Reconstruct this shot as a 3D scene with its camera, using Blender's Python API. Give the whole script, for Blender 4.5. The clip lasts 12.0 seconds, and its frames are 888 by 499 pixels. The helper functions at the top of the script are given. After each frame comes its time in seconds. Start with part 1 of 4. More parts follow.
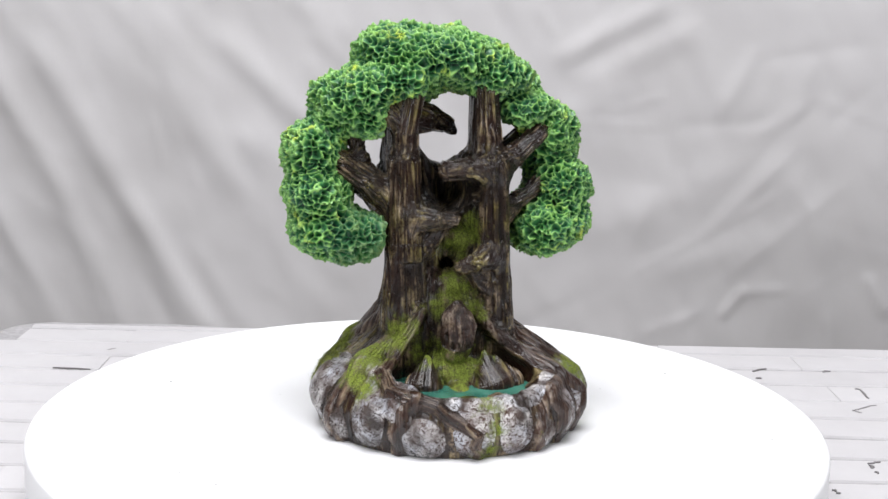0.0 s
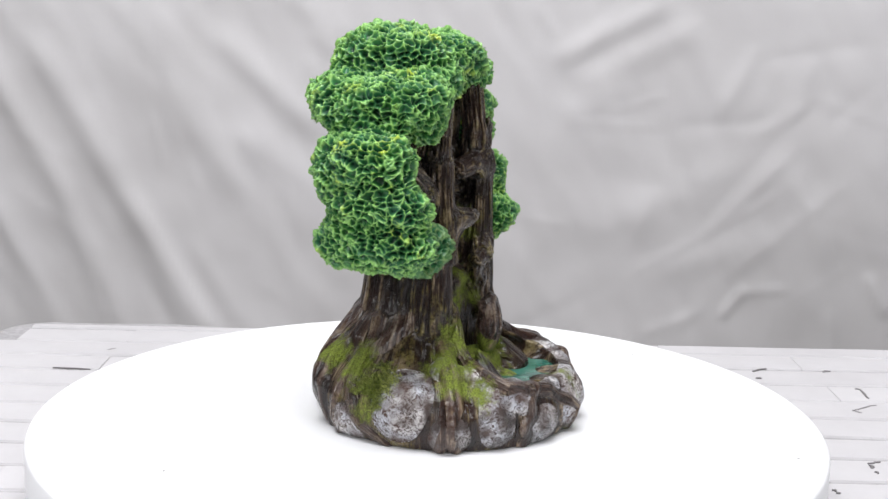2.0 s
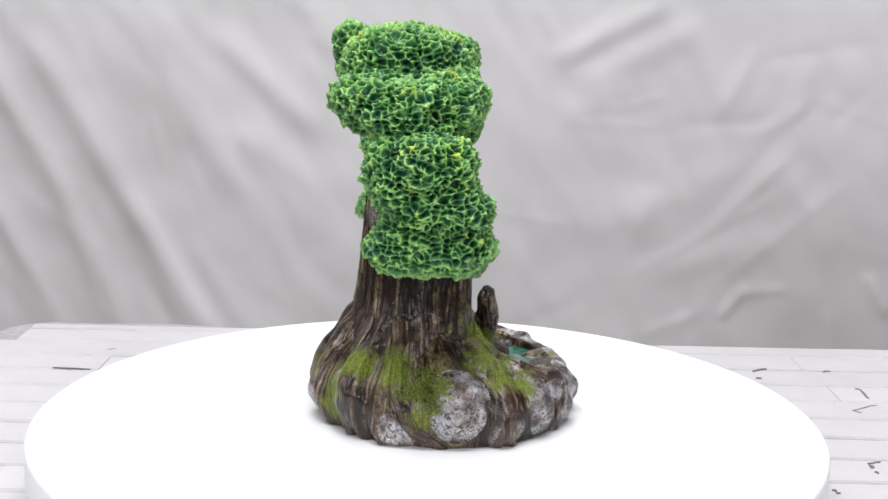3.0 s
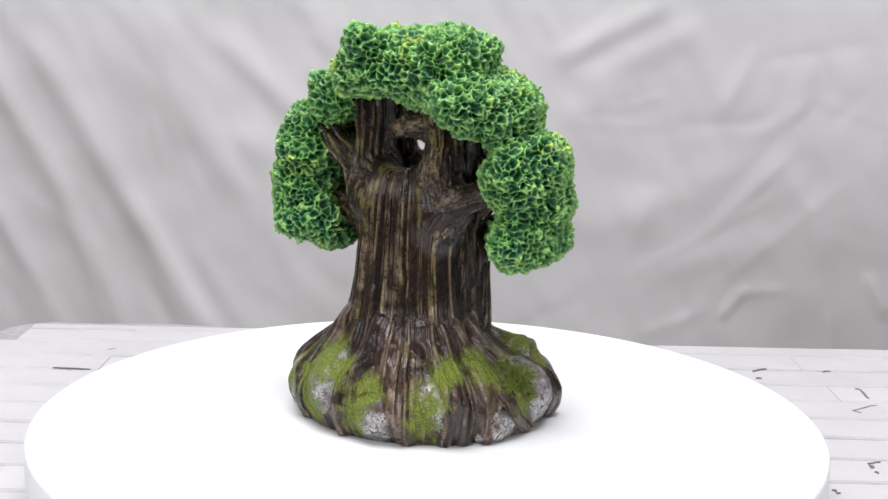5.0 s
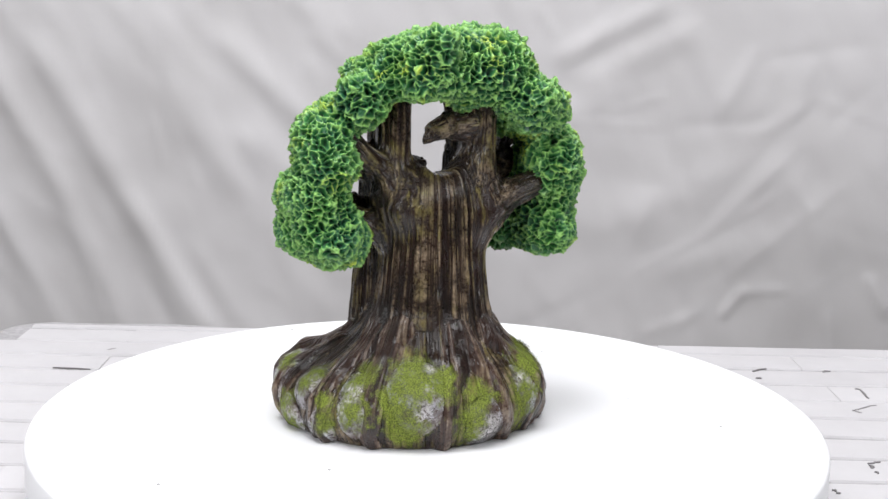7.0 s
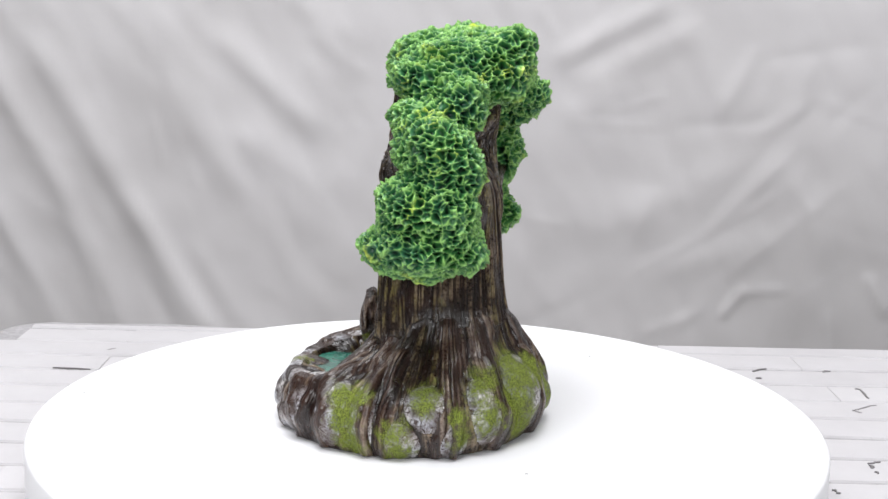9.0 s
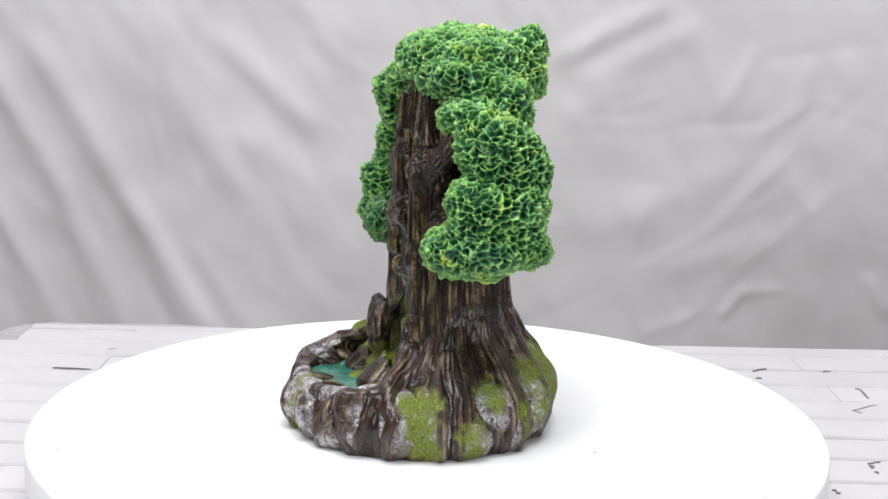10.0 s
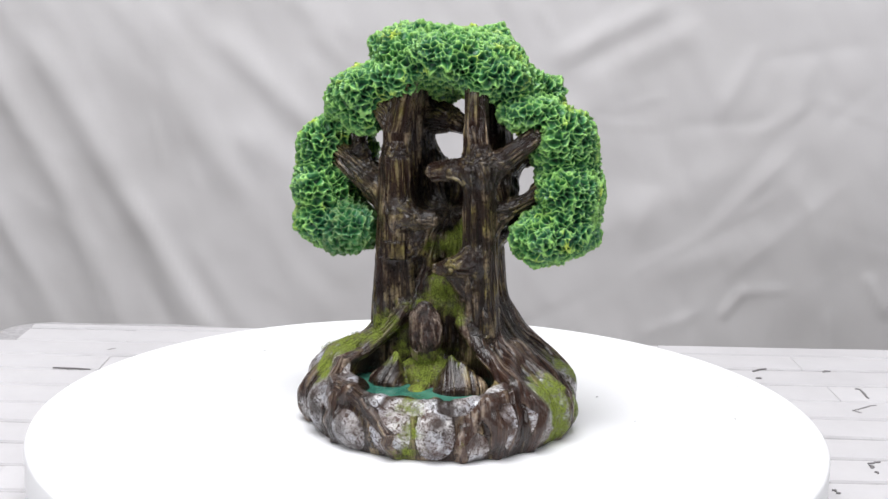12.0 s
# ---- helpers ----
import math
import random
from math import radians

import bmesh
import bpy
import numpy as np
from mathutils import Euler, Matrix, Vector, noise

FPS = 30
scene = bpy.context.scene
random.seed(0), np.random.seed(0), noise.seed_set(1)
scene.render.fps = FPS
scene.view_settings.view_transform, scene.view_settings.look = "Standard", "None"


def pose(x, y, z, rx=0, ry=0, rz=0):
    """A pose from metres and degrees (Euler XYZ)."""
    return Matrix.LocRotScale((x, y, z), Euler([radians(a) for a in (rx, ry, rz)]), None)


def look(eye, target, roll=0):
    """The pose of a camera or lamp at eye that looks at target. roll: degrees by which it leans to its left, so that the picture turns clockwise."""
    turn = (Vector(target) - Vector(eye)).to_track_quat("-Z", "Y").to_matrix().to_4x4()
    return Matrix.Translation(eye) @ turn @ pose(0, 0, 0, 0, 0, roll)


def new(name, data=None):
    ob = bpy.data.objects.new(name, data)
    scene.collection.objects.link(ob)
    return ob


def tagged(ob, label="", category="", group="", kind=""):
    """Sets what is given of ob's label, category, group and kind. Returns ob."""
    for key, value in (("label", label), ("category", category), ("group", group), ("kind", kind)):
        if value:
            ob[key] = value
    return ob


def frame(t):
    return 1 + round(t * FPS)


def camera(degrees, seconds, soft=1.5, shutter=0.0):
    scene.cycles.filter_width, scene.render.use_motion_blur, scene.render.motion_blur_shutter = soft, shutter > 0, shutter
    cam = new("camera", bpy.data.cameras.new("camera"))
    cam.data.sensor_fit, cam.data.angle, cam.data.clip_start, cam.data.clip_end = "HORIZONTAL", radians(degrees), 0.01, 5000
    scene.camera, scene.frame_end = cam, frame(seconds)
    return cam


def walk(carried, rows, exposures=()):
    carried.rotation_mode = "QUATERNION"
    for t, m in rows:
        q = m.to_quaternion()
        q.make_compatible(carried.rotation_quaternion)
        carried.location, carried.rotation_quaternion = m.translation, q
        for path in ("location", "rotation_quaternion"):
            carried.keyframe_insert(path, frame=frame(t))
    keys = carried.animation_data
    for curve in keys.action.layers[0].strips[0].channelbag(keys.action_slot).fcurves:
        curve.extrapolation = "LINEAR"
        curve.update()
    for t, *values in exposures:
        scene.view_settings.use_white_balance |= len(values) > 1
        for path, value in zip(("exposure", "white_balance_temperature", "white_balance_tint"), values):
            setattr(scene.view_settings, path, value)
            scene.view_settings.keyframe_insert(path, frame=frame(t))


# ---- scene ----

# ---------------------------------------------------------------- camera
TURN = 27.428          # degrees a second that the turntable goes round
START = 10.6           # heading of the ornament at the start
RIGHT, AHEAD, UP = (0.99971, -0.0044, 0.02355), (0.00878, 0.98189, -0.18923), (-0.02229, 0.18938, 0.98165)
cam = camera(38.39, 12.0)
EYE = Matrix(((RIGHT[0], UP[0], -AHEAD[0], 0.0), (RIGHT[1], UP[1], -AHEAD[1], -0.63348),
              (RIGHT[2], UP[2], -AHEAD[2], 0.20826), (0, 0, 0, 1)))
walk(cam, [(0.0, EYE), (12.0, EYE)], exposures=[(0.0, 0.36), (12.0, 0.36)])

# ---------------------------------------------------------------- light
world = bpy.data.worlds.new("world")
scene.world = world
world.use_nodes = True
world.node_tree.nodes["Background"].inputs[0].default_value = (0.8, 0.85, 1.0, 1)
world.node_tree.nodes["Background"].inputs[1].default_value = 0.3


def softbox(name, eye, target, w, h, power, colour):
    data = bpy.data.lights.new(name, "AREA")
    data.shape, data.size, data.size_y, data.energy, data.color = "RECTANGLE", w, h, power, colour
    ob = new(name, data)
    ob.matrix_world = look(eye, target)
    return ob


softbox("ceiling_light", (-0.1, -0.25, 1.55), (0, 0.05, 0), 1.2, 1.0, 29.0, (0.965, 0.972, 1.0))
softbox("studio_softbox", (-1.0, -1.3, 0.75), (0, 0, 0.1), 0.7, 0.7, 10.5, (0.965, 0.972, 1.0))
softbox("studio_softbox", (1.1, -1.3, 0.75), (0, 0, 0.1), 0.7, 0.7, 8.5, (0.965, 0.972, 1.0))


# ---------------------------------------------------------------- materials
class Nodes:
    """A small builder for node materials."""

    def __init__(self, name):
        self.mat = bpy.data.materials.new(name)
        self.mat.use_nodes = True
        self.t = self.mat.node_tree
        self.bsdf = self.t.nodes["Principled BSDF"]

    def node(self, kind, inputs=None, **props):
        n = self.t.nodes.new(kind)
        for k, v in props.items():
            setattr(n, k, v)
        for k, v in (inputs or {}).items():
            if isinstance(v, bpy.types.NodeSocket):
                self.t.links.new(v, n.inputs[k])
            else:
                n.inputs[k].default_value = v
        return n

    def coords(self):
        return self.node("ShaderNodeTexCoord").outputs["Object"]

    def noise(self, scale, detail=4, rough=0.55, vec=None, dist=0.0):
        return self.node("ShaderNodeTexNoise", {"Vector": vec or self.coords(), "Scale": scale, "Detail": detail,
                                                "Roughness": rough, "Distortion": dist}).outputs["Fac"]

    def ramp(self, fac, *stops):
        n = self.node("ShaderNodeValToRGB", {"Fac": fac})
        e = n.color_ramp.elements
        while len(e) < len(stops):
            e.new(0.5)
        for el, (p, c) in zip(e, stops):
            el.position, el.color = p, (c if len(c) == 4 else (*c, 1))
        return n.outputs["Color"]

    def step(self, fac, lo, hi):
        return self.node("ShaderNodeMapRange", {"Value": fac, "From Min": lo, "From Max": hi}).outputs["Result"]

    def mix(self, fac, a, b, blend="MIX"):
        n = self.node("ShaderNodeMix", data_type="RGBA", blend_type=blend)
        for sock, v in ((n.inputs[0], fac), (n.inputs[6], a), (n.inputs[7], b)):
            if isinstance(v, bpy.types.NodeSocket):
                self.t.links.new(v, sock)
            else:
                sock.default_value = v if sock is n.inputs[0] else (*v, 1)
        return n.outputs[2]

    def math(self, op, a, b=0.0):
        return self.node("ShaderNodeMath", {0: a, 1: b}, operation=op).outputs[0]

    def attr(self, name):
        return self.node("ShaderNodeAttribute", attribute_name=name).outputs["Fac"]

    def finish(self, colour, rough, bump=None, depth=0.001, strength=0.6, **more):
        for k, v in (("Base Color", colour), ("Roughness", rough), *more.items()):
            k = k.replace("_", " ")
            if isinstance(v, bpy.types.NodeSocket):
                self.t.links.new(v, self.bsdf.inputs[k])
            else:
                self.bsdf.inputs[k].default_value = (*v, 1) if isinstance(v, tuple) and len(v) == 3 else v
        if bump is not None:
            b = self.node("ShaderNodeBump", {"Height": bump, "Distance": depth, "Strength": strength})
            self.t.links.new(b.outputs[0], self.bsdf.inputs["Normal"])
            v = self.node("ShaderNodeBump", {"Height": bump, "Distance": depth, "Strength": 0.3 * strength})
            self.t.links.new(v.outputs[0], self.bsdf.inputs["Coat Normal"])
        return self.mat


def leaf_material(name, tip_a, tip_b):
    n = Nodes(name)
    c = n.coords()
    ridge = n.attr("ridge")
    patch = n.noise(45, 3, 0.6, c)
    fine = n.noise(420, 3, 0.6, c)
    # dark green pit paint, darkened further to stand in for shade inside the pits
    shaded_pit = n.mix(n.step(patch, 0.38, 0.62), (0.002, 0.024, 0.015), (0.003, 0.034, 0.010))
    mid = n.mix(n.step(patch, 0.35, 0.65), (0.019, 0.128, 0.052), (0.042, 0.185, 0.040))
    col = n.mix(n.step(ridge, 0.03, 0.36), shaded_pit, mid)
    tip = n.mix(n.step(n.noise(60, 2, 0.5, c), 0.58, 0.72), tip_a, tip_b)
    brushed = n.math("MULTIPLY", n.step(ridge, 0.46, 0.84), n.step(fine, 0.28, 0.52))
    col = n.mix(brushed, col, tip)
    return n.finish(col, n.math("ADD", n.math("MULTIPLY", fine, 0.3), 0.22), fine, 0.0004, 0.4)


def flow(n, scale, detail=2):
    v = n.node("ShaderNodeAttribute", attribute_name="flow").outputs["Vector"]
    return n.noise(scale, detail, 0.55, v)


def mossed(n, c, col):
    """Green flock brushed over a surface round the moss patches."""
    grit = n.noise(1500, 3, 0.6, c)
    clot = n.noise(240, 3, 0.6, c)
    m = n.step(n.math("ADD", n.attr("moss"), n.math("MULTIPLY", n.math("ADD", grit, clot), 0.62)), 0.76, 1.22)
    green = n.mix(n.step(grit, 0.35, 0.65), (0.055, 0.070, 0.011), (0.25, 0.31, 0.05))
    return n.mix(m, col, green), n.math("MULTIPLY", m, 0.5)


def bark_material(name, deep_a, deep_b, mid_a, mid_b, tip_a, tip_b):
    n = Nodes(name)
    c = n.coords()
    ridge = n.attr("ridge")
    streak = flow(n, 1.25, 2)
    hair = flow(n, 3.4, 1)
    big = n.noise(38, 3, 0.6, c)
    fine = n.noise(700, 3, 0.6, c)
    high = n.math("ADD", n.math("MULTIPLY", ridge, 0.42), n.math("ADD", n.math("MULTIPLY", streak, 0.50), n.math("MULTIPLY", hair, 0.22)))
    deep = n.mix(n.step(big, 0.4, 0.62), deep_a, deep_b)
    mid = n.mix(n.step(big, 0.38, 0.62), mid_a, mid_b)
    col = n.mix(n.step(high, 0.46, 0.68), deep, mid)
    tip = n.mix(n.step(n.noise(60, 2, 0.5, c), 0.42, 0.6), tip_a, tip_b)
    brushed = n.math("MULTIPLY", n.step(high, 0.58, 0.71), n.step(n.math("ADD", n.math("ADD", n.math("MULTIPLY", fine, 0.5), n.math("MULTIPLY", n.noise(150, 3, 0.6, c), 0.7)), n.math("MULTIPLY", big, 0.5)), 0.76, 1.0))
    col, dull = mossed(n, c, n.mix(brushed, col, tip))
    rough = n.math("ADD", n.math("ADD", n.math("MULTIPLY", fine, 0.30), 0.15), dull)
    return n.finish(col, rough, n.math("ADD", high, n.math("MULTIPLY", fine, 0.12)), 0.0034, 1.0, Coat_Weight=n.math("MAXIMUM", n.math("SUBTRACT", 0.6, n.math("MULTIPLY", dull, 1.4)), 0.0), Coat_Roughness=0.13, Specular_IOR_Level=0.2)


def stone_material():
    n = Nodes("painted_stone")
    c = n.coords()
    ridge = n.attr("ridge")
    big = n.noise(40, 3, 0.6, c)
    scratch = n.noise(400, 6, 0.72, c, 1.4)
    mid = n.noise(190, 3, 0.6, c)
    dark = n.mix(n.step(big, 0.42, 0.58), (0.036, 0.025, 0.022), (0.070, 0.036, 0.026))
    white = n.mix(n.step(n.noise(90, 2, 0.5, c), 0.4, 0.62), (0.78, 0.75, 0.74), (0.62, 0.64, 0.70))
    amount = n.math("ADD", n.math("MULTIPLY", ridge, 0.75), n.math("ADD", n.math("MULTIPLY", big, 0.45), n.math("MULTIPLY", mid, 0.35)))
    worn = n.math("MULTIPLY", n.step(amount, 0.68, 0.98), n.step(scratch, 0.41, 0.57))
    col, dull = mossed(n, c, n.mix(worn, dark, white))
    return n.finish(col, n.math("ADD", n.math("ADD", n.math("MULTIPLY", scratch, 0.4), 0.10), dull), n.math("ADD", scratch, mid), 0.0016, 0.85, Coat_Weight=n.math("SUBTRACT", 0.5, dull), Coat_Roughness=0.12, Specular_IOR_Level=0.3)


def moss_material():
    n = Nodes("flocked_moss")
    c = n.coords()
    big = n.noise(70, 3, 0.6, c)
    fine = n.noise(900, 3, 0.6, c)
    blade = n.attr("ridge")
    col = n.mix(n.math("MULTIPLY", n.step(fine, 0.22, 0.50), n.step(blade, 0.0, 0.9)), (0.030, 0.042, 0.008), n.mix(n.step(big, 0.4, 0.62), (0.28, 0.35, 0.05), (0.48, 0.52, 0.13)))
    return n.finish(col, 0.7, fine, 0.0012, 0.9)


def water_material():
    n = Nodes("painted_water")
    c = n.coords()
    big = n.noise(60, 3, 0.6, c)
    col = n.mix(n.step(big, 0.35, 0.65), (0.018, 0.10, 0.075), (0.06, 0.21, 0.155))
    return n.finish(col, 0.12, n.noise(130, 2, 0.5, c), 0.0006, 0.5)


def white_material():
    n = Nodes("white_laminate")
    c = n.coords()
    fine = n.noise(60, 4, 0.6, c)
    dirt = n.noise(9, 5, 0.7, c)
    col = n.mix(n.step(dirt, 0.62, 0.85), (0.80, 0.80, 0.81), (0.75, 0.75, 0.75))
    return n.finish(col, n.math("ADD", n.math("MULTIPLY", fine, 0.2), 0.42), fine, 0.0002, 0.2)


def brick_material():
    n = Nodes("white_painted_brick")
    c = n.coords()
    big = n.noise(14, 4, 0.6, c)
    fine = n.noise(160, 5, 0.65, c, 0.4)
    each = n.node("ShaderNodeObjectInfo").outputs["Random"]
    col = n.mix(n.step(big, 0.35, 0.7), (0.56, 0.545, 0.555), (0.49, 0.475, 0.485))
    col = n.mix(n.math("MULTIPLY", each, 0.2), col, (0.66, 0.645, 0.65))
    col = n.mix(n.step(fine, 0.66, 0.8), col, (0.44, 0.43, 0.44))
    return n.finish(col, 0.6, fine, 0.001, 0.5)


def mortar_material():
    n = Nodes("pale_grey_mortar")
    fine = n.noise(200, 4, 0.6)
    big = n.noise(12, 3, 0.6)
    col = n.mix(n.step(n.math("ADD", fine, n.math("MULTIPLY", big, 0.6)), 0.6, 1.0), (0.45, 0.435, 0.445), (0.31, 0.30, 0.305))
    return n.finish(col, 0.8, fine, 0.001, 0.6)


def cloth_material():
    n = Nodes("grey_satin_cloth")
    c = n.coords()
    big = n.noise(3.5, 4, 0.6, c)
    weave = n.noise(700, 2, 0.5, c)
    soft = n.noise(16, 3, 0.5, c)
    col = n.mix(n.step(big, 0.35, 0.68), (0.56, 0.545, 0.55), (0.485, 0.47, 0.47))
    return n.finish(col, n.math("ADD", n.math("MULTIPLY", soft, 0.2), 0.36), n.math("ADD", soft, n.math("MULTIPLY", weave, 0.05)), 0.006, 0.18,
                    Sheen_Weight=0.3, Sheen_Roughness=0.4)


def plain_material(name, colour, rough=0.8, scale=8):
    n = Nodes(name)
    f = n.noise(scale, 4, 0.6)
    dark = tuple(0.85 * v for v in colour)
    return n.finish(n.mix(n.step(f, 0.3, 0.7), dark, colour), rough, f, 0.001, 0.2)


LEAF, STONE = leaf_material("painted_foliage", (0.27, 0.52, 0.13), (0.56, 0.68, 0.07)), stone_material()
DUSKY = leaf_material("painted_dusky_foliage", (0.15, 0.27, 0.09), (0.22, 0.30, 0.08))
BARK = bark_material("painted_bark", (0.007, 0.0042, 0.0032), (0.018, 0.0065, 0.0045), (0.023, 0.014, 0.009), (0.034, 0.017, 0.009), (0.31, 0.23, 0.15), (0.22, 0.18, 0.06))
ROOT = bark_material("painted_root", (0.010, 0.006, 0.005), (0.022, 0.009, 0.006), (0.048, 0.026, 0.019), (0.066, 0.032, 0.021), (0.29, 0.23, 0.18), (0.21, 0.155, 0.10))
MOSS, WATER, WHITE, BRICK = moss_material(), water_material(), white_material(), brick_material()
MORTAR, CLOTH = mortar_material(), cloth_material()
PLASTER = plain_material("grey_plaster", (0.30, 0.295, 0.30))
BOARDS = plain_material("grey_floor", (0.35, 0.33, 0.31), 0.6)
PINE = plain_material("pale_wood", (0.42, 0.33, 0.24), 0.6, 30)
CRACK = plain_material("dark_grey_crack", (0.20, 0.19, 0.19), 0.9, 300)
SPECK = plain_material("grey_crumb", (0.40, 0.39, 0.39), 0.9, 300)


# ---------------------------------------------------------------- mesh helpers
def part(name, bm, material, parent, label=""):
    me = bpy.data.meshes.new(name)
    bm.to_mesh(me)
    bm.free()
    me.materials.append(material)
    ob = new(name, me)
    ob.parent = parent
    return tagged(ob, label)


def box(bm, lo, hi, bevel=0.0):
    made = bmesh.ops.create_cube(bm, size=1.0)["verts"]
    lo, hi = Vector(lo), Vector(hi)
    for v in made:
        v.co = Vector([(a + b) / 2 + c * (b - a) for a, b, c in zip(lo, hi, v.co)])
    if bevel:
        edges = {e for v in made for e in v.link_edges}
        bmesh.ops.bevel(bm, geom=list(edges), offset=bevel, segments=2, affect="EDGES", profile=0.7)
    return bm


def lattice(ix, iy, iz, seed):
    h = (ix * 374761393 + iy * 668265263 + iz * 2147483647 + seed * 1274126177) & 0xFFFFFFFF
    h = ((h ^ (h >> 13)) * 1274126177) & 0xFFFFFFFF
    return ((h ^ (h >> 16)) & 0xFFFF) / 65535.0


def grain(p, seed=0):
    """Smooth value noise, 0 to 1, at the points p."""
    i = np.floor(p).astype(np.int64)
    f = p - i
    f = f * f * (3 - 2 * f)
    out = 0
    for dx in (0, 1):
        for dy in (0, 1):
            for dz in (0, 1):
                w = (f[:, 0] if dx else 1 - f[:, 0]) * (f[:, 1] if dy else 1 - f[:, 1]) * (f[:, 2] if dz else 1 - f[:, 2])
                out = out + w * lattice(i[:, 0] + dx, i[:, 1] + dy, i[:, 2] + dz, seed)
    return out


def cells(p, seed=0):
    """Distances to the nearest and the second nearest of scattered seeds, one in each unit cell."""
    i = np.floor(p).astype(np.int64)
    near = np.full(len(p), 9.0)
    second = near.copy()
    for dx in (-1, 0, 1):
        for dy in (-1, 0, 1):
            for dz in (-1, 0, 1):
                c = i + np.array((dx, dy, dz))
                q = np.stack([c[:, k] + 0.12 + 0.76 * lattice(c[:, 0], c[:, 1], c[:, 2], seed + 7 * k) for k in range(3)], 1)
                d = np.sqrt(((p - q) ** 2).sum(1))
                second = np.minimum(second, np.maximum(near, d))
                near = np.minimum(near, d)
    return near, second


# ---------------------------------------------------------------- sculpting with distance fields (millimetres)
class Shape:
    """A solid of a sculpture: fn gives the distance, lo and hi its bounds, k how softly it melts into the rest."""

    def __init__(self, kind, fn, lo, hi, k, axis=None):
        self.kind, self.fn, self.lo, self.hi, self.k, self.axis = kind, fn, np.array(lo, float), np.array(hi, float), k, axis
        self.start, self.vine = None, False


def lump(kind, centre, radii, k=3.0, turn=0.0):
    c, r = np.array(centre, float), np.array(radii, float)
    ca, sa = math.cos(radians(turn)), math.sin(radians(turn))

    def fn(x, y, z):
        a, b, d = x - c[0], y - c[1], z - c[2]
        a, b = ca * a + sa * b, ca * b - sa * a
        q = np.sqrt((a / r[0]) ** 2 + (b / r[1]) ** 2 + (d / r[2]) ** 2)
        q2 = np.sqrt((a / r[0] ** 2) ** 2 + (b / r[1] ** 2) ** 2 + (d / r[2] ** 2) ** 2)
        return q * (q - 1) / np.maximum(q2, 1e-6)
    m = max(r[0], r[1]) if turn else None
    e = np.array((m, m, r[2])) if turn else r
    return Shape(kind, fn, c - e, c + e, k)


def limb(kind, points, radii, k=4.0, deep=1.0):
    """A tapering branch along points; deep stretches it front to back."""
    pts = [np.array(p, float) for p in points]
    squash = np.array((1, 1 / deep, 1))

    def nearest(x, y, z):
        best = along = dx = dy = dz = None
        run = 0.0
        ways = []
        for (a, ra), (b, rb) in zip(zip(pts, radii), zip(pts[1:], radii[1:])):
            a2, b2 = a * squash, b * squash
            w = b2 - a2
            px, py, pz = x - a2[0], y / deep - a2[1], z - a2[2]
            s = np.clip((px * w[0] + py * w[1] + pz * w[2]) / (w @ w), 0, 1)
            ex, ey, ez = px - s * w[0], py - s * w[1], pz - s * w[2]
            d = np.sqrt(ex * ex + ey * ey + ez * ez) - (ra + s * (rb - ra))
            length = math.sqrt(w @ w)
            at = run + s * length
            run += length
            if best is None:
                best, along, dx, dy, dz = d, at, ex, ey, ez
            else:
                m = d < best
                best, along = np.where(m, d, best), np.where(m, at, along)
                dx, dy, dz = np.where(m, ex, dx), np.where(m, ey, dy), np.where(m, ez, dz)
        return best, along, dx, dy, dz

    rm = np.array((max(radii), max(radii) * deep, max(radii)))
    axis = lambda p: nearest(p[:, 0], p[:, 1], p[:, 2])
    made = Shape(kind, lambda x, y, z: nearest(x, y, z)[0], np.min(pts, 0) - rm, np.max(pts, 0) + rm, k, axis)
    made.start = pts[0]
    return made


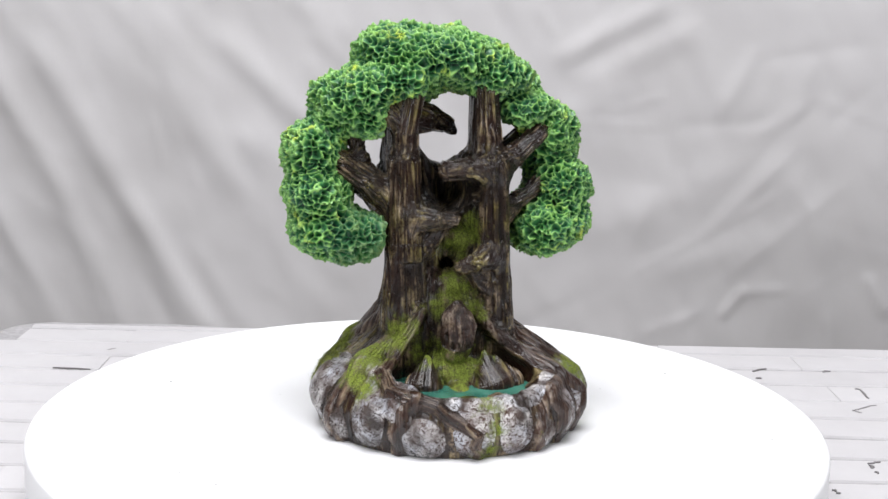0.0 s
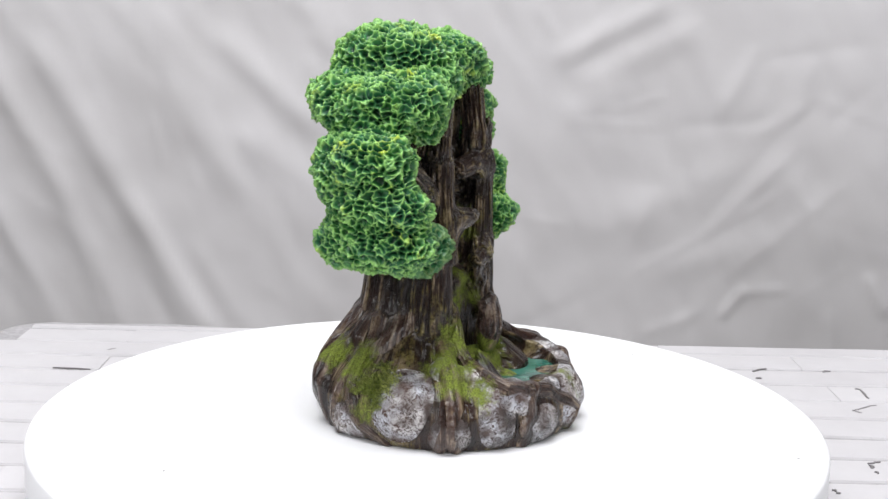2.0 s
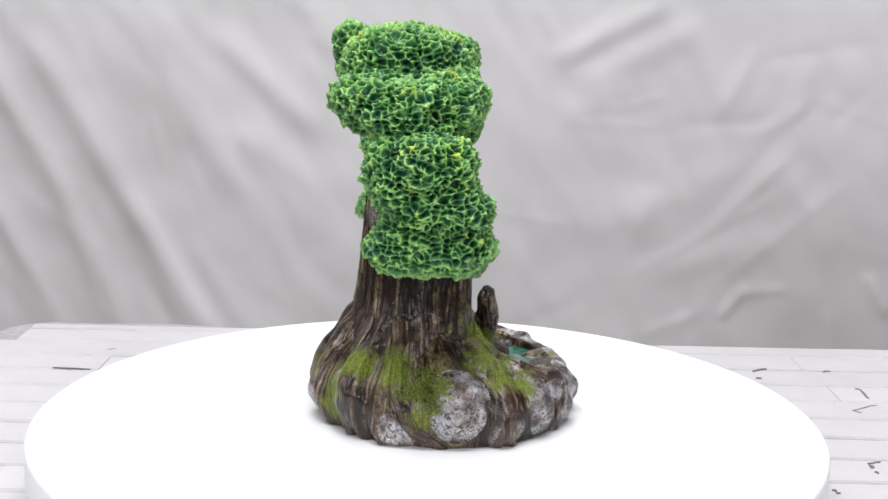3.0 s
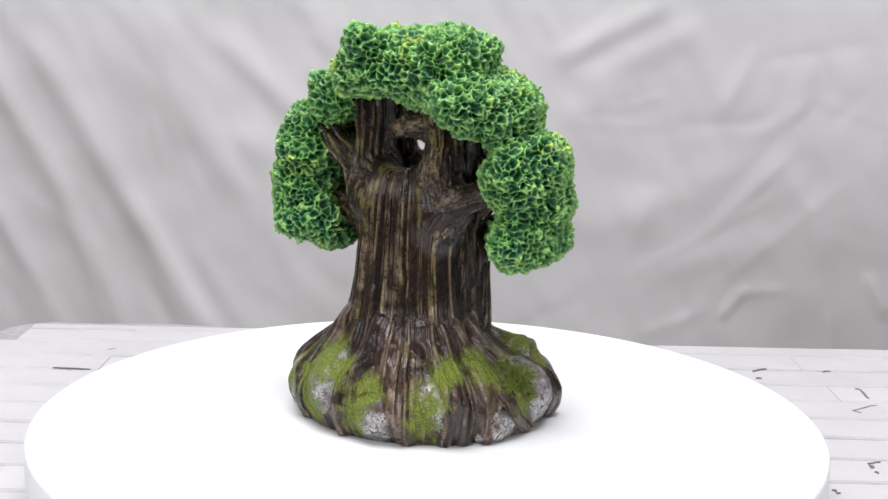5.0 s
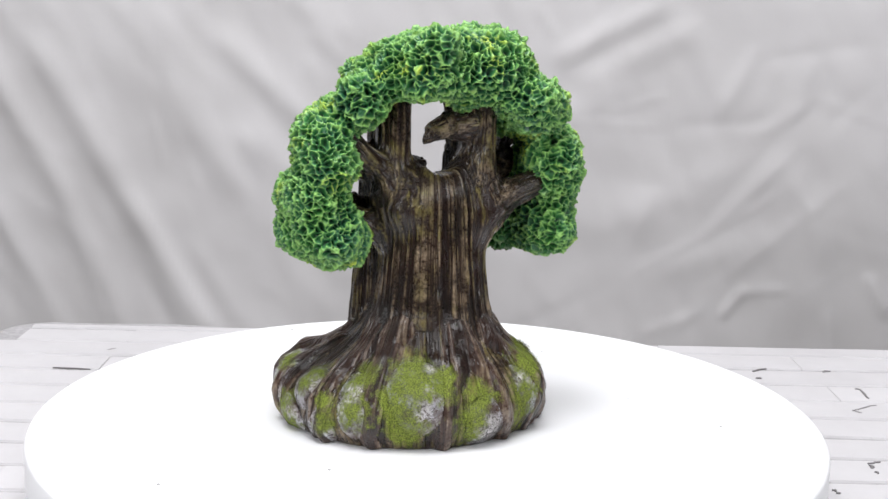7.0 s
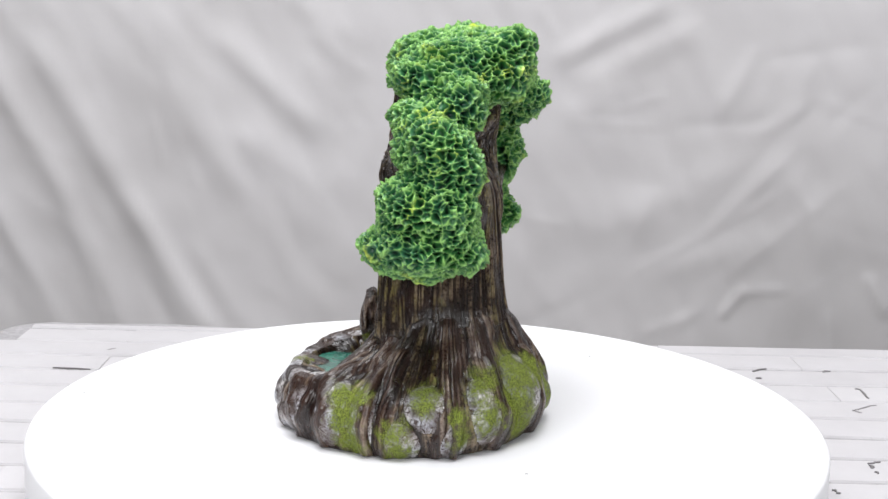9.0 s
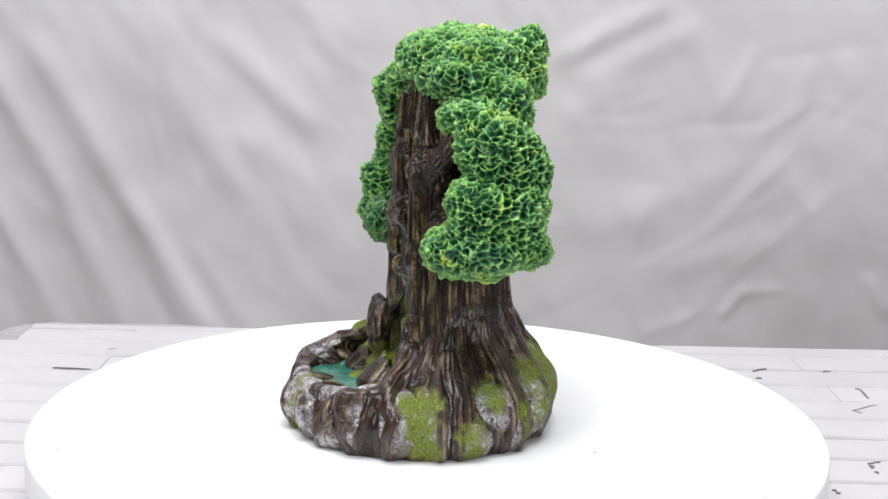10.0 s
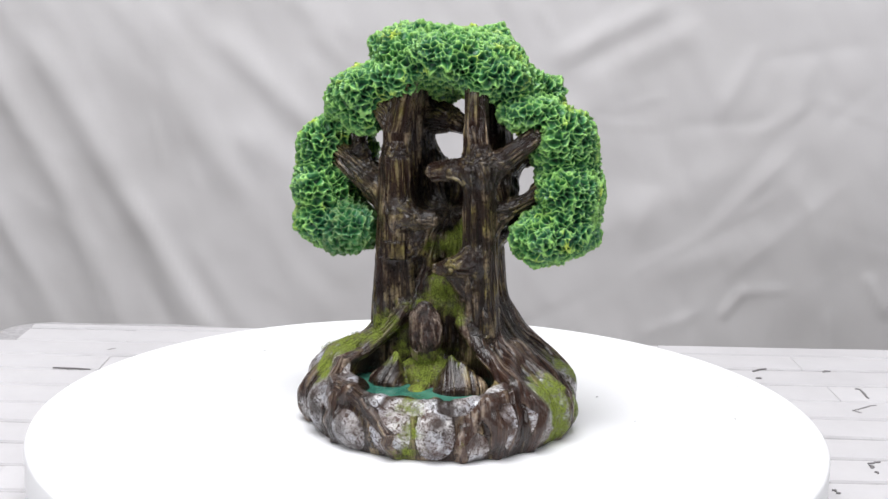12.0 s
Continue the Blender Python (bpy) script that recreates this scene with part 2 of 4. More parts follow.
def sculpt(shapes, carves, late, lo, hi, h):
    """Melts shapes together, cuts carves away, adds late shapes, and returns points and quads of the surface."""
    ax = [np.arange(a, b + h, h, dtype=np.float32) for a, b in zip(lo, hi)]
    field = np.full([len(a) for a in ax], 12.0, np.float32)

    def window(s, pad):
        cut, out = [], []
        for a, p, q in zip(ax, s.lo - pad, s.hi + pad):
            i, j = np.searchsorted(a, p), np.searchsorted(a, q)
            cut.append(slice(max(i, 0), max(j, i + 1)))
            out.append(a[cut[-1]])
        return tuple(cut), np.meshgrid(*out, indexing="ij", sparse=True)

    def join(s):
        cut, (x, y, z) = window(s, s.k + 2 * h + 3)
        a, b = field[cut], s.fn(x, y, z)
        m = np.maximum(s.k - np.abs(a - b), 0) / s.k
        field[cut] = np.minimum(a, b) - m * m * s.k / 4

    for s in shapes:
        join(s)
    for s in carves:
        cut, (x, y, z) = window(s, s.k + 2 * h + 3)
        a, b = field[cut], -s.fn(x, y, z)
        m = np.maximum(s.k - np.abs(a - b), 0) / s.k
        field[cut] = np.maximum(a, b) + m * m * s.k / 4
    for s in late:
        join(s)
    field[:, :, 0] = np.maximum(field[:, :, 0], 0.5 * h)
    inside = field < 0
    n = np.array(field.shape) - 1
    corners = [(i, j, k) for i in (0, 1) for j in (0, 1) for k in (0, 1)]
    view = lambda f, c: f[c[0]:c[0] + n[0], c[1]:c[1] + n[1], c[2]:c[2] + n[2]]
    count = sum(view(inside, c).astype(np.int8) for c in corners)
    at = np.argwhere((count > 0) & (count < 8))
    index = np.full(n, -1, np.int64)
    index[tuple(at.T)] = np.arange(len(at))
    total, hits = np.zeros((len(at), 3)), np.zeros(len(at))
    for c in corners:
        for axis in range(3):
            if c[axis]:
                continue
            e = list(c)
            e[axis] = 1
            a = field[tuple((at + c).T)]
            b = field[tuple((at + e).T)]
            m = (a < 0) != (b < 0)
            s = np.where(m, a / np.where(m, a - b, 1), 0)
            p = np.array(c) + np.zeros((len(at), 3))
            p[:, axis] = s
            total += p * m[:, None]
            hits += m
    points = (at + total / hits[:, None]) * h + np.array([a[0] for a in ax])
    quads = []
    for axis in range(3):
        u, v = [(1, 2), (2, 0), (0, 1)][axis]
        a = [slice(1, -1)] * 3
        a[axis] = slice(0, -1)
        b = list(a)
        b[axis] = slice(1, None)
        fa, fb = inside[tuple(a)], inside[tuple(b)]
        for mask, flip in ((fa & ~fb, False), (~fa & fb, True)):
            g = np.argwhere(mask) + np.array([0 if k == axis else 1 for k in range(3)])
            du, dv = np.eye(3, dtype=int)[u], np.eye(3, dtype=int)[v]
            ring = [index[tuple((g - d).T)] for d in (du + dv, dv, 0 * du, du)]
            quads.append(np.stack(ring[::-1] if flip else ring, 1))
    quads = np.concatenate(quads)
    return points, quads[(quads >= 0).all(1)]


def relax(points, quads, rounds=2):
    for _ in range(rounds):
        total, hits = np.zeros_like(points), np.zeros(len(points))
        for a in range(4):
            for b in (1, 3):
                np.add.at(total, quads[:, a], points[quads[:, (a + b) % 4]])
                np.add.at(hits, quads[:, a], 1)
        points = 0.5 * points + 0.5 * total / np.maximum(hits, 1)[:, None]
    return points


def finer(points, quads):
    """Every quad becomes four."""
    n = len(points)
    ends = np.sort(np.stack([quads, np.roll(quads, -1, 1)], 2).reshape(-1, 2), 1)
    key, back = np.unique(ends[:, 0] * n + ends[:, 1], return_inverse=True)
    mids = 0.5 * (points[key // n] + points[key % n])
    e = back.reshape(-1, 4) + n
    c = np.arange(len(quads)) + n + len(mids)
    points = np.concatenate([points, mids, points[quads].mean(1)])
    out = [np.stack([quads[:, k], e[:, k], c, e[:, k - 1]], 1) for k in range(4)]
    return points, np.concatenate(out)


def normals(points, quads):
    p = points[quads]
    f = np.cross(p[:, 2] - p[:, 0], p[:, 3] - p[:, 1])
    out = np.zeros_like(points)
    for k in range(4):
        np.add.at(out, quads[:, k], f)
    return out / np.maximum(np.linalg.norm(out, axis=1), 1e-9)[:, None]


def sculpted_part(name, points, quads, norms, ridge, material, parent, label="", extra=None, way=None, moss=None):
    """One mesh object from the chosen quads of a sculpture; extra: further triangles (points, faces)."""
    used, back = np.unique(quads, return_inverse=True)
    co, nn, rr = points[used] * 0.001, norms[used], ridge[used]
    faces = back.reshape(-1, 4).tolist()
    if extra is not None and len(extra):
        base = len(co)
        co = np.concatenate([co, extra.reshape(-1, 3) * 0.001])
        blade = np.cross(extra[:, 1] - extra[:, 0], extra[:, 2] - extra[:, 0])
        blade /= np.maximum(np.linalg.norm(blade, axis=1), 1e-9)[:, None]
        blade *= np.where(blade[:, 2:] < 0, -1.0, 1.0)
        nn = np.concatenate([nn, np.repeat(blade, 3, 0)])
        rr = np.concatenate([rr, np.repeat(np.random.default_rng(1).uniform(0.3, 1.0, len(extra)), 3)])
        faces += (np.arange(3 * len(extra)).reshape(-1, 3) + base).tolist()
    me = bpy.data.meshes.new(name)
    me.from_pydata(co.tolist(), [], faces)
    me.polygons.foreach_set("use_smooth", np.ones(len(faces), bool))
    me.attributes.new("ridge", "FLOAT", "POINT").data.foreach_set("value", rr.astype(np.float32))
    if moss is not None:
        me.attributes.new("moss", "FLOAT", "POINT").data.foreach_set("value", moss[used].astype(np.float32))
    if way is not None:
        ww = np.zeros((len(co), 3), np.float32)
        ww[:len(used)] = way[used]
        me.attributes.new("flow", "FLOAT_VECTOR", "POINT").data.foreach_set("vector", ww.ravel())
    me.normals_split_custom_set_from_vertices(nn.tolist())
    me.materials.append(material)
    ob = new(name, me)
    ob.parent = parent
    return tagged(ob, label)


def pieces(quads, owner, least=250, rounds=4):
    """Gives small islands of an owner to their neighbours; returns the owners and a number for each island that is left."""
    ends = np.sort(np.stack([quads, np.roll(quads, -1, 1)], 2).reshape(-1, 2), 1)
    face = np.repeat(np.arange(len(quads)), 4)
    key = ends[:, 0] * (quads.max() + 1) + ends[:, 1]
    order = np.argsort(key, kind="stable")
    same = key[order][1:] == key[order][:-1]
    fa, fb = face[order][:-1][same], face[order][1:][same]
    owner = owner.copy()
    for turn in range(rounds + 1):
        isle = np.arange(len(quads))
        m = owner[fa] == owner[fb]
        a, b = fa[m], fb[m]
        while True:
            low = np.minimum(isle[a], isle[b])
            nxt = isle.copy()
            np.minimum.at(nxt, a, low)
            np.minimum.at(nxt, b, low)
            np.minimum.at(nxt, isle, nxt.copy())
            nxt = nxt[nxt[nxt]]
            if (nxt == isle).all():
                break
            isle = nxt
        if turn == rounds:
            return owner, isle
        size = np.bincount(isle, minlength=len(quads))
        small = size[isle] < least
        m = owner[fa] != owner[fb]
        a, b = np.concatenate([fa[m], fb[m]]), np.concatenate([fb[m], fa[m]])
        m = small[a] & (size[isle[b]] > size[isle[a]])
        gift = np.full(len(quads), -9)
        gift[isle[a[m]]] = owner[b[m]]
        change = small & (gift[isle] != -9)
        owner[change] = gift[isle][change]


# ---------------------------------------------------------------- room, table, backdrop
def room():
    lo, hi = (-2.2, -2.6, -0.80), (2.2, 1.5, 1.75)
    t = 0.1

    def slab(name, a, b, mat, label, cat):
        tagged(part(name, box(bmesh.new(), a, b), mat, None), label, cat, kind="structure")
    slab("floor", (lo[0] - t, lo[1] - t, lo[2] - t), (hi[0] + t, hi[1] + t, lo[2]), BOARDS, "plain grey studio floor", "floor")
    slab("ceiling", (lo[0] - t, lo[1] - t, hi[2]), (hi[0] + t, hi[1] + t, hi[2] + t), PLASTER, "plain grey studio ceiling", "ceiling")
    slab("wall_north", (lo[0], hi[1], lo[2]), (hi[0], hi[1] + t, hi[2]), PLASTER, "plain grey studio wall", "wall")
    slab("wall_south", (lo[0], lo[1] - t, lo[2]), (hi[0], lo[1], hi[2]), PLASTER, "plain grey studio wall", "wall")
    slab("wall_west", (lo[0] - t, lo[1] - t, lo[2]), (lo[0], hi[1] + t, hi[2]), PLASTER, "plain grey studio wall", "wall")
    slab("wall_east", (hi[0], lo[1] - t, lo[2]), (hi[0] + t, hi[1] + t, hi[2]), PLASTER, "plain grey studio wall", "wall")


TABLE_Z = -0.040


def table():
    ob = tagged(new("table"), "plain wooden table under the white brick board", "table")
    ob.location = (0, 0, -0.80)
    top = TABLE_Z - 0.012 + 0.80
    part("tabletop", box(bmesh.new(), (-0.31, -0.50, top - 0.03), (0.80, 0.270, top), 0.004), PINE, ob)
    for x in (-0.29, 0.74):
        for y in (-0.48, 0.21):
            part("leg", box(bmesh.new(), (x, y, 0), (x + 0.05, y + 0.05, top - 0.03), 0.003), PINE, ob)


def brick_board():
    """The white brick sheet on the table: a mortar sheet with a rounded far corner, bricks proud of it."""
    ob = tagged(new("brick_board"), "white painted brick-patterned board lying under the turntable", "board")
    ob.location = (0, 0, TABLE_Z - 0.012)
    x0, x1, y0, y1, r = -0.325, 0.80, -0.50, 0.330, 0.035

    def back(x):
        return y1 - 0.031 * min(1, max(0, (x + 0.22) / 0.42)) + 0.0025 * math.sin(23 * x) + 0.0015 * math.sin(61 * x + 1)
    outline = [(x0, y0), (x1, y0)]
    outline += [(x, back(x)) for x in np.linspace(x1, x0 + r, 60)]
    outline += [(x0 + r - r * math.sin(a), back(x0 + r) - r + r * math.cos(a)) for a in np.linspace(0.2, math.pi / 2, 8)]
    bm = bmesh.new()
    f = bm.faces.new([bm.verts.new((x, y, 0.0100)) for x, y in outline])
    side = bmesh.ops.extrude_face_region(bm, geom=[f])["geom"]
    bmesh.ops.translate(bm, verts=[g for g in side if isinstance(g, bmesh.types.BMVert)], vec=(0, 0, -0.0100))
    bmesh.ops.recalc_face_normals(bm, faces=bm.faces)
    part("mortar_sheet", bm, MORTAR, ob, "pale grey mortar sheet")

    rng = random.Random(5)
    pitch, length = 0.0362, 0.196
    for row in range(-7, 10):
        ya = 0.0195 + pitch * row + 0.0012
        yb = ya + pitch - 0.0024
        x = x0 + 0.004 - (row % 2) * length / 2
        while x < 0.56:
            xa, xb = max(x + 0.0001, x0 + 0.003), x + length - 0.0001 + rng.uniform(-0.004, 0.004)
            x = xb + 0.0001
            lim = min(back(xa), back(xb)) - 0.0012
            if xb - xa < 0.012 or lim - ya < 0.002:
                continue
            top = min(yb, lim)
            if xa < x0 + r and top > back(x0 + r) - r:
                xa = x0 + 0.6 * r
            w, d = xb - xa, top - ya
            bm = bmesh.new()
            nx, edge = 7, []
            for i in range(nx):
                edge.append((w * i / (nx - 1), rng.uniform(0, 0.0013)))
            for i in range(nx):
                edge.append((w * (1 - i / (nx - 1)), d - rng.uniform(0, 0.0013)))
            up = [bm.verts.new((a + (0.0001 if a < w / 2 else -0.0001), b + (0.0008 if b < d / 2 else -0.0008), 0.0015)) for a, b in edge]
            low = [bm.verts.new((a, b, 0.0)) for a, b in edge]
            bm.faces.new(up)
            for i in range(len(up)):
                j = (i + 1) % len(up)
                bm.faces.new((low[i], low[j], up[j], up[i]))
            brick = part("brick", bm, BRICK, ob)
            brick.location = (xa, ya, 0.0099 + rng.uniform(-0.0004, 0.0003))


def board_chips():
    """Small dark cracks and chipped corners of the painted bricks."""
    board = bpy.data.objects["brick_board"]
    rng = random.Random(8)
    strokes = [  # small dark cracks, from x, y to x, y
        (0.287, 0.193, 0.290, 0.192),
        (0.290, 0.192, 0.289, 0.172),
        (0.270, 0.145, 0.289, 0.157),
        (0.270, 0.144, 0.274, 0.140),
        (0.227, 0.230, 0.238, 0.238),
        (0.248, 0.048, 0.256, 0.051),
        (0.248, 0.046, 0.248, 0.041),
        (0.247, 0.035, 0.249, 0.033),
        (0.215, 0.007, 0.217, 0.005),
        (0.216, 0.003, 0.218, 0.002),
        (0.225, 0.214, 0.229, 0.213),
        (0.277, 0.233, 0.283, 0.235),
        (-0.256, 0.203, -0.230, 0.201),
        (-0.231, 0.249, -0.226, 0.254)]
    for ax, ay, bx, by in strokes:
        bm = bmesh.new()
        n, long = 6, math.hypot(bx - ax, by - ay)
        wide = rng.uniform(0.0009, 0.0016)
        line = [(long * i / (n - 1), rng.uniform(-0.0007, 0.0007)) for i in range(n)]
        ring = [(u, v + wide * math.sin(math.pi * (0.12 + 0.76 * i / (n - 1)))) for i, (u, v) in enumerate(line)] + [(u, v - 0.0004) for u, v in line[::-1]]
        f = bm.faces.new([bm.verts.new((u, v, 0)) for u, v in ring])
        more = bmesh.ops.extrude_face_region(bm, geom=[f])["geom"]
        bmesh.ops.translate(bm, verts=[g for g in more if isinstance(g, bmesh.types.BMVert)], vec=(0, 0, 0.0008))
        bmesh.ops.rotate(bm, verts=bm.verts, cent=(0, 0, 0), matrix=Matrix.Rotation(math.atan2(by - ay, bx - ax), 3, "Z"))
        bmesh.ops.recalc_face_normals(bm, faces=bm.faces)
        chip = part("chip", bm, CRACK, board)
        chip.location = (ax, ay, 0.0110)


def backdrop_cloth():
    """A grey satin cloth hung behind the table, its folds drawn as soft ridges."""
    xs, zs = np.linspace(-0.95, 0.95, 420), np.linspace(-0.75, 1.15, 420)
    x, z = np.meshgrid(xs, zs, indexing="ij")
    y = np.zeros_like(x)
    folds = [  # from x, z to x, z; width; height
        (-0.446, 0.152, -0.374, 0.027, 0.013, 0.0080), (-0.374, 0.027, -0.313, -0.119, 0.013, 0.0080), (-0.386, 0.154, -0.323, 0.048, 0.014, 0.0070),
        (-0.323, 0.048, -0.244, -0.109, 0.014, 0.0090), (-0.447, 0.019, -0.368, -0.135, 0.014, 0.0080), (-0.293, 0.000, -0.221, -0.123, 0.011, 0.0070),
        (-0.275, 0.194, -0.205, 0.064, 0.022, 0.0050), (-0.207, 0.169, -0.125, 0.091, 0.014, 0.0080), (-0.189, 0.079, -0.116, 0.027, 0.016, 0.0040),
        (-0.160, 0.224, -0.084, 0.172, 0.016, 0.0050), (-0.260, 0.119, -0.194, 0.025, 0.014, 0.0030), (-0.117, 0.176, -0.072, 0.139, 0.010, 0.0030),
        (-0.235, -0.039, -0.195, -0.108, 0.009, 0.0030)]
    folds += [
        (0.126, 0.163, 0.211, 0.208, 0.012, 0.0060), (0.149, 0.139, 0.240, 0.185, 0.014, 0.0050), (0.283, 0.115, 0.308, 0.165, 0.009, 0.0030),
        (0.285, 0.002, 0.353, 0.072, 0.007, 0.0025), (0.294, -0.094, 0.313, -0.070, 0.005, 0.0040), (0.313, -0.070, 0.355, -0.067, 0.006, 0.0022),
        (0.360, 0.055, 0.393, -0.036, 0.012, 0.0050), (0.440, -0.055, 0.459, -0.087, 0.006, 0.0050), (0.128, 0.105, 0.188, 0.134, 0.016, 0.0040),
        (0.183, -0.000, 0.299, 0.053, 0.018, 0.0030), (0.359, 0.149, 0.347, 0.083, 0.014, 0.0030), (0.220, -0.051, 0.332, -0.020, 0.016, 0.0030),
        (0.400, -0.094, 0.409, -0.130, 0.006, 0.0030), (0.313, 0.087, 0.361, 0.116, 0.008, 0.0020)]
    rng = random.Random(21)
    for _ in range(60):
        ax, az = rng.uniform(-0.5, 0.5), rng.uniform(-0.15, 0.25)
        lean = rng.gauss(-1.05, 0.25) if ax < -0.02 else rng.gauss(0.7, 0.5)
        long = rng.uniform(0.03, 0.14)
        folds.append((ax, az, ax + long * math.cos(lean), az + long * math.sin(lean), rng.uniform(0.003, 0.008), rng.choice((-1, 1, 1)) * rng.uniform(0.0004, 0.0019)))
    for ax, az, bx, bz, w, high in folds:
        wx, wz = bx - ax, bz - az
        ll = wx * wx + wz * wz
        s = ((x - ax) * wx + (z - az) * wz) / ll
        away = ((x - ax) * wz - (z - az) * wx) / math.sqrt(ll)
        end = np.clip(np.minimum(s + 0.30, 1.30 - s) / 0.45, 0, 1)
        y -= 0.55 * high * end * end * (3 - 2 * end) * np.exp(-(away / w) ** 2)
    flat = np.stack([x.ravel(), 0 * x.ravel(), z.ravel()], 1)
    lean = np.stack([x.ravel() + 0.45 * z.ravel(), 0 * x.ravel(), 0.35 * z.ravel()], 1)
    y += (0.006 * (grain(flat * 5, 3) - 0.5) + 0.003 * (grain(lean * 14, 4) - 0.5) + 0.0022 * (grain(flat * 24, 5) - 0.5)
          + 0.0019 * (grain(lean * 60, 6) - 0.5)).reshape(x.shape)
    points = np.stack([x.ravel(), y.ravel() + 0.62, z.ravel()], 1)
    m, n = x.shape
    i = np.arange(m * n).reshape(m, n)
    quads = np.stack([i[:-1, :-1], i[1:, :-1], i[1:, 1:], i[:-1, 1:]], -1).reshape(-1, 4)
    me = bpy.data.meshes.new("backdrop_cloth")
    me.from_pydata(points.tolist(), [], quads.tolist())
    me.polygons.foreach_set("use_smooth", np.ones(len(quads), bool))
    me.materials.append(CLOTH)
    ob = tagged(new("backdrop", me), "creased grey satin cloth hung behind the table", "backdrop", kind="structure")
    thick = ob.modifiers.new("thickness", "SOLIDIFY")
    thick.thickness, thick.offset = 0.001, -1
    bm = bmesh.new()
    bmesh.ops.create_cone(bm, cap_ends=True, segments=24, radius1=0.012, radius2=0.012, depth=2.6,
                          matrix=pose(0, 0.63, 1.155, 0, 90, 0))
    rail = part("backdrop_rail", bm, PINE, None)
    tagged(rail, "round wooden rail that holds the grey cloth", "rail", kind="structure")


# ---------------------------------------------------------------- turntable
def turntable():
    ob = tagged(new("turntable"), "round white motorised turntable with a smooth glossy top", "turntable")
    bm = bmesh.new()
    profile = [(0.0, -0.012), (0.196, -0.012), (0.1992, -0.011), (0.200, -0.009), (0.200, -0.0022), (0.1994, -0.0006), (0.198, 0.0), (0.0, 0.0)]
    profile = [(r, z if z > -0.005 else z - 0.016) for r, z in profile]
    n = 180
    rings = [[bm.verts.new((r * math.cos(2 * math.pi * k / n), r * math.sin(2 * math.pi * k / n), z)) for k in range(n)] for r, z in profile[1:-1]]
    for a, b in zip(rings, rings[1:]):
        for k in range(n):
            bm.faces.new((a[k], a[(k + 1) % n], b[(k + 1) % n], b[k]))
    bm.faces.new(rings[-1])
    bm.faces.new(rings[0][::-1])
    for f in bm.faces:
        f.smooth = len(f.verts) == 4
    part("disc", bm, WHITE, ob)
    bm = bmesh.new()
    bmesh.ops.create_cone(bm, cap_ends=True, segments=96, radius1=0.16, radius2=0.155, depth=0.0120, matrix=pose(0, 0, -0.034))
    part("base", bm, WHITE, ob)
    rng = random.Random(11)
    for k in range(26):
        a, r = rng.uniform(0, 2 * math.pi), 0.19 * math.sqrt(rng.uniform(0.13, 1))
        size = rng.choice((0.0003, 0.0004, 0.0005, 0.0007))
        bm = bmesh.new()
        bmesh.ops.create_icosphere(bm, subdivisions=1, radius=size)
        for v in bm.verts:
            v.co = Vector((v.co.x * rng.uniform(0.8, 1.9), v.co.y, v.co.z * 0.3))
        bmesh.ops.rotate(bm, verts=bm.verts, cent=(0, 0, 0), matrix=Matrix.Rotation(rng.uniform(0, 6), 3, "Z"))
        crumb = part("crumb", bm, SPECK, ob)
        crumb.location = (r * math.cos(a), r * math.sin(a), size * 0.25)
    return ob


# ---------------------------------------------------------------- the tree ornament
# u runs across its face, v from front (negative) to back, z up; the origin is the turntable's axis.
# clumps of foliage: number, centre, radii; several solids may make one clump
RIGHT_CLUMPS = [
    (0, (62, 8, 99), (22, 32, 16)), (0, (52, 4, 95), (11, 22, 12)),
    (1, (67, 10, 119), (18, 26, 16)), (2, (61, 14, 143), (18, 21, 18)),
    (3, (47, 7, 157), (16, 21, 11)), (3, (45, 22, 165), (16, 15, 15)),
    (12, (63, 22, 133), (15, 16, 15)), (12, (65, 27, 108), (15, 11, 15))]
TOP_CLUMPS = [
    (4, (18, 15, 183), (20, 27, 15)), (4, (27, 2, 174), (24, 22, 13)),
    (4, (16, 31, 174), (25, 19, 14)), (5, (-13, 12, 184), (30, 28, 15)),
    (5, (-11, 25, 177), (28, 26, 19)), (4, (17, 42, 190), (10, 10, 10)),
    (11, (-19, -9, 172), (15, 13, 13)), (11, (6, -8, 183), (20, 16, 13))]
LEFT_CLUMPS = [
    (6, (-35, -3, 161), (14, 23, 19)), (6, (-44, 13, 159), (19, 33, 18)),
    (6, (-32, 36, 164), (16, 16, 13)), (7, (-59, 4, 136), (18, 23, 17)),
    (7, (-56, 24, 131), (16, 13, 18)), (8, (-59, 0, 116), (20, 26, 16)),
    (9, (-57, 5, 98), (18, 32, 17)), (10, (-40, -12, 96), (17, 17, 15))]
CROWN = RIGHT_CLUMPS + TOP_CLUMPS + LEFT_CLUMPS


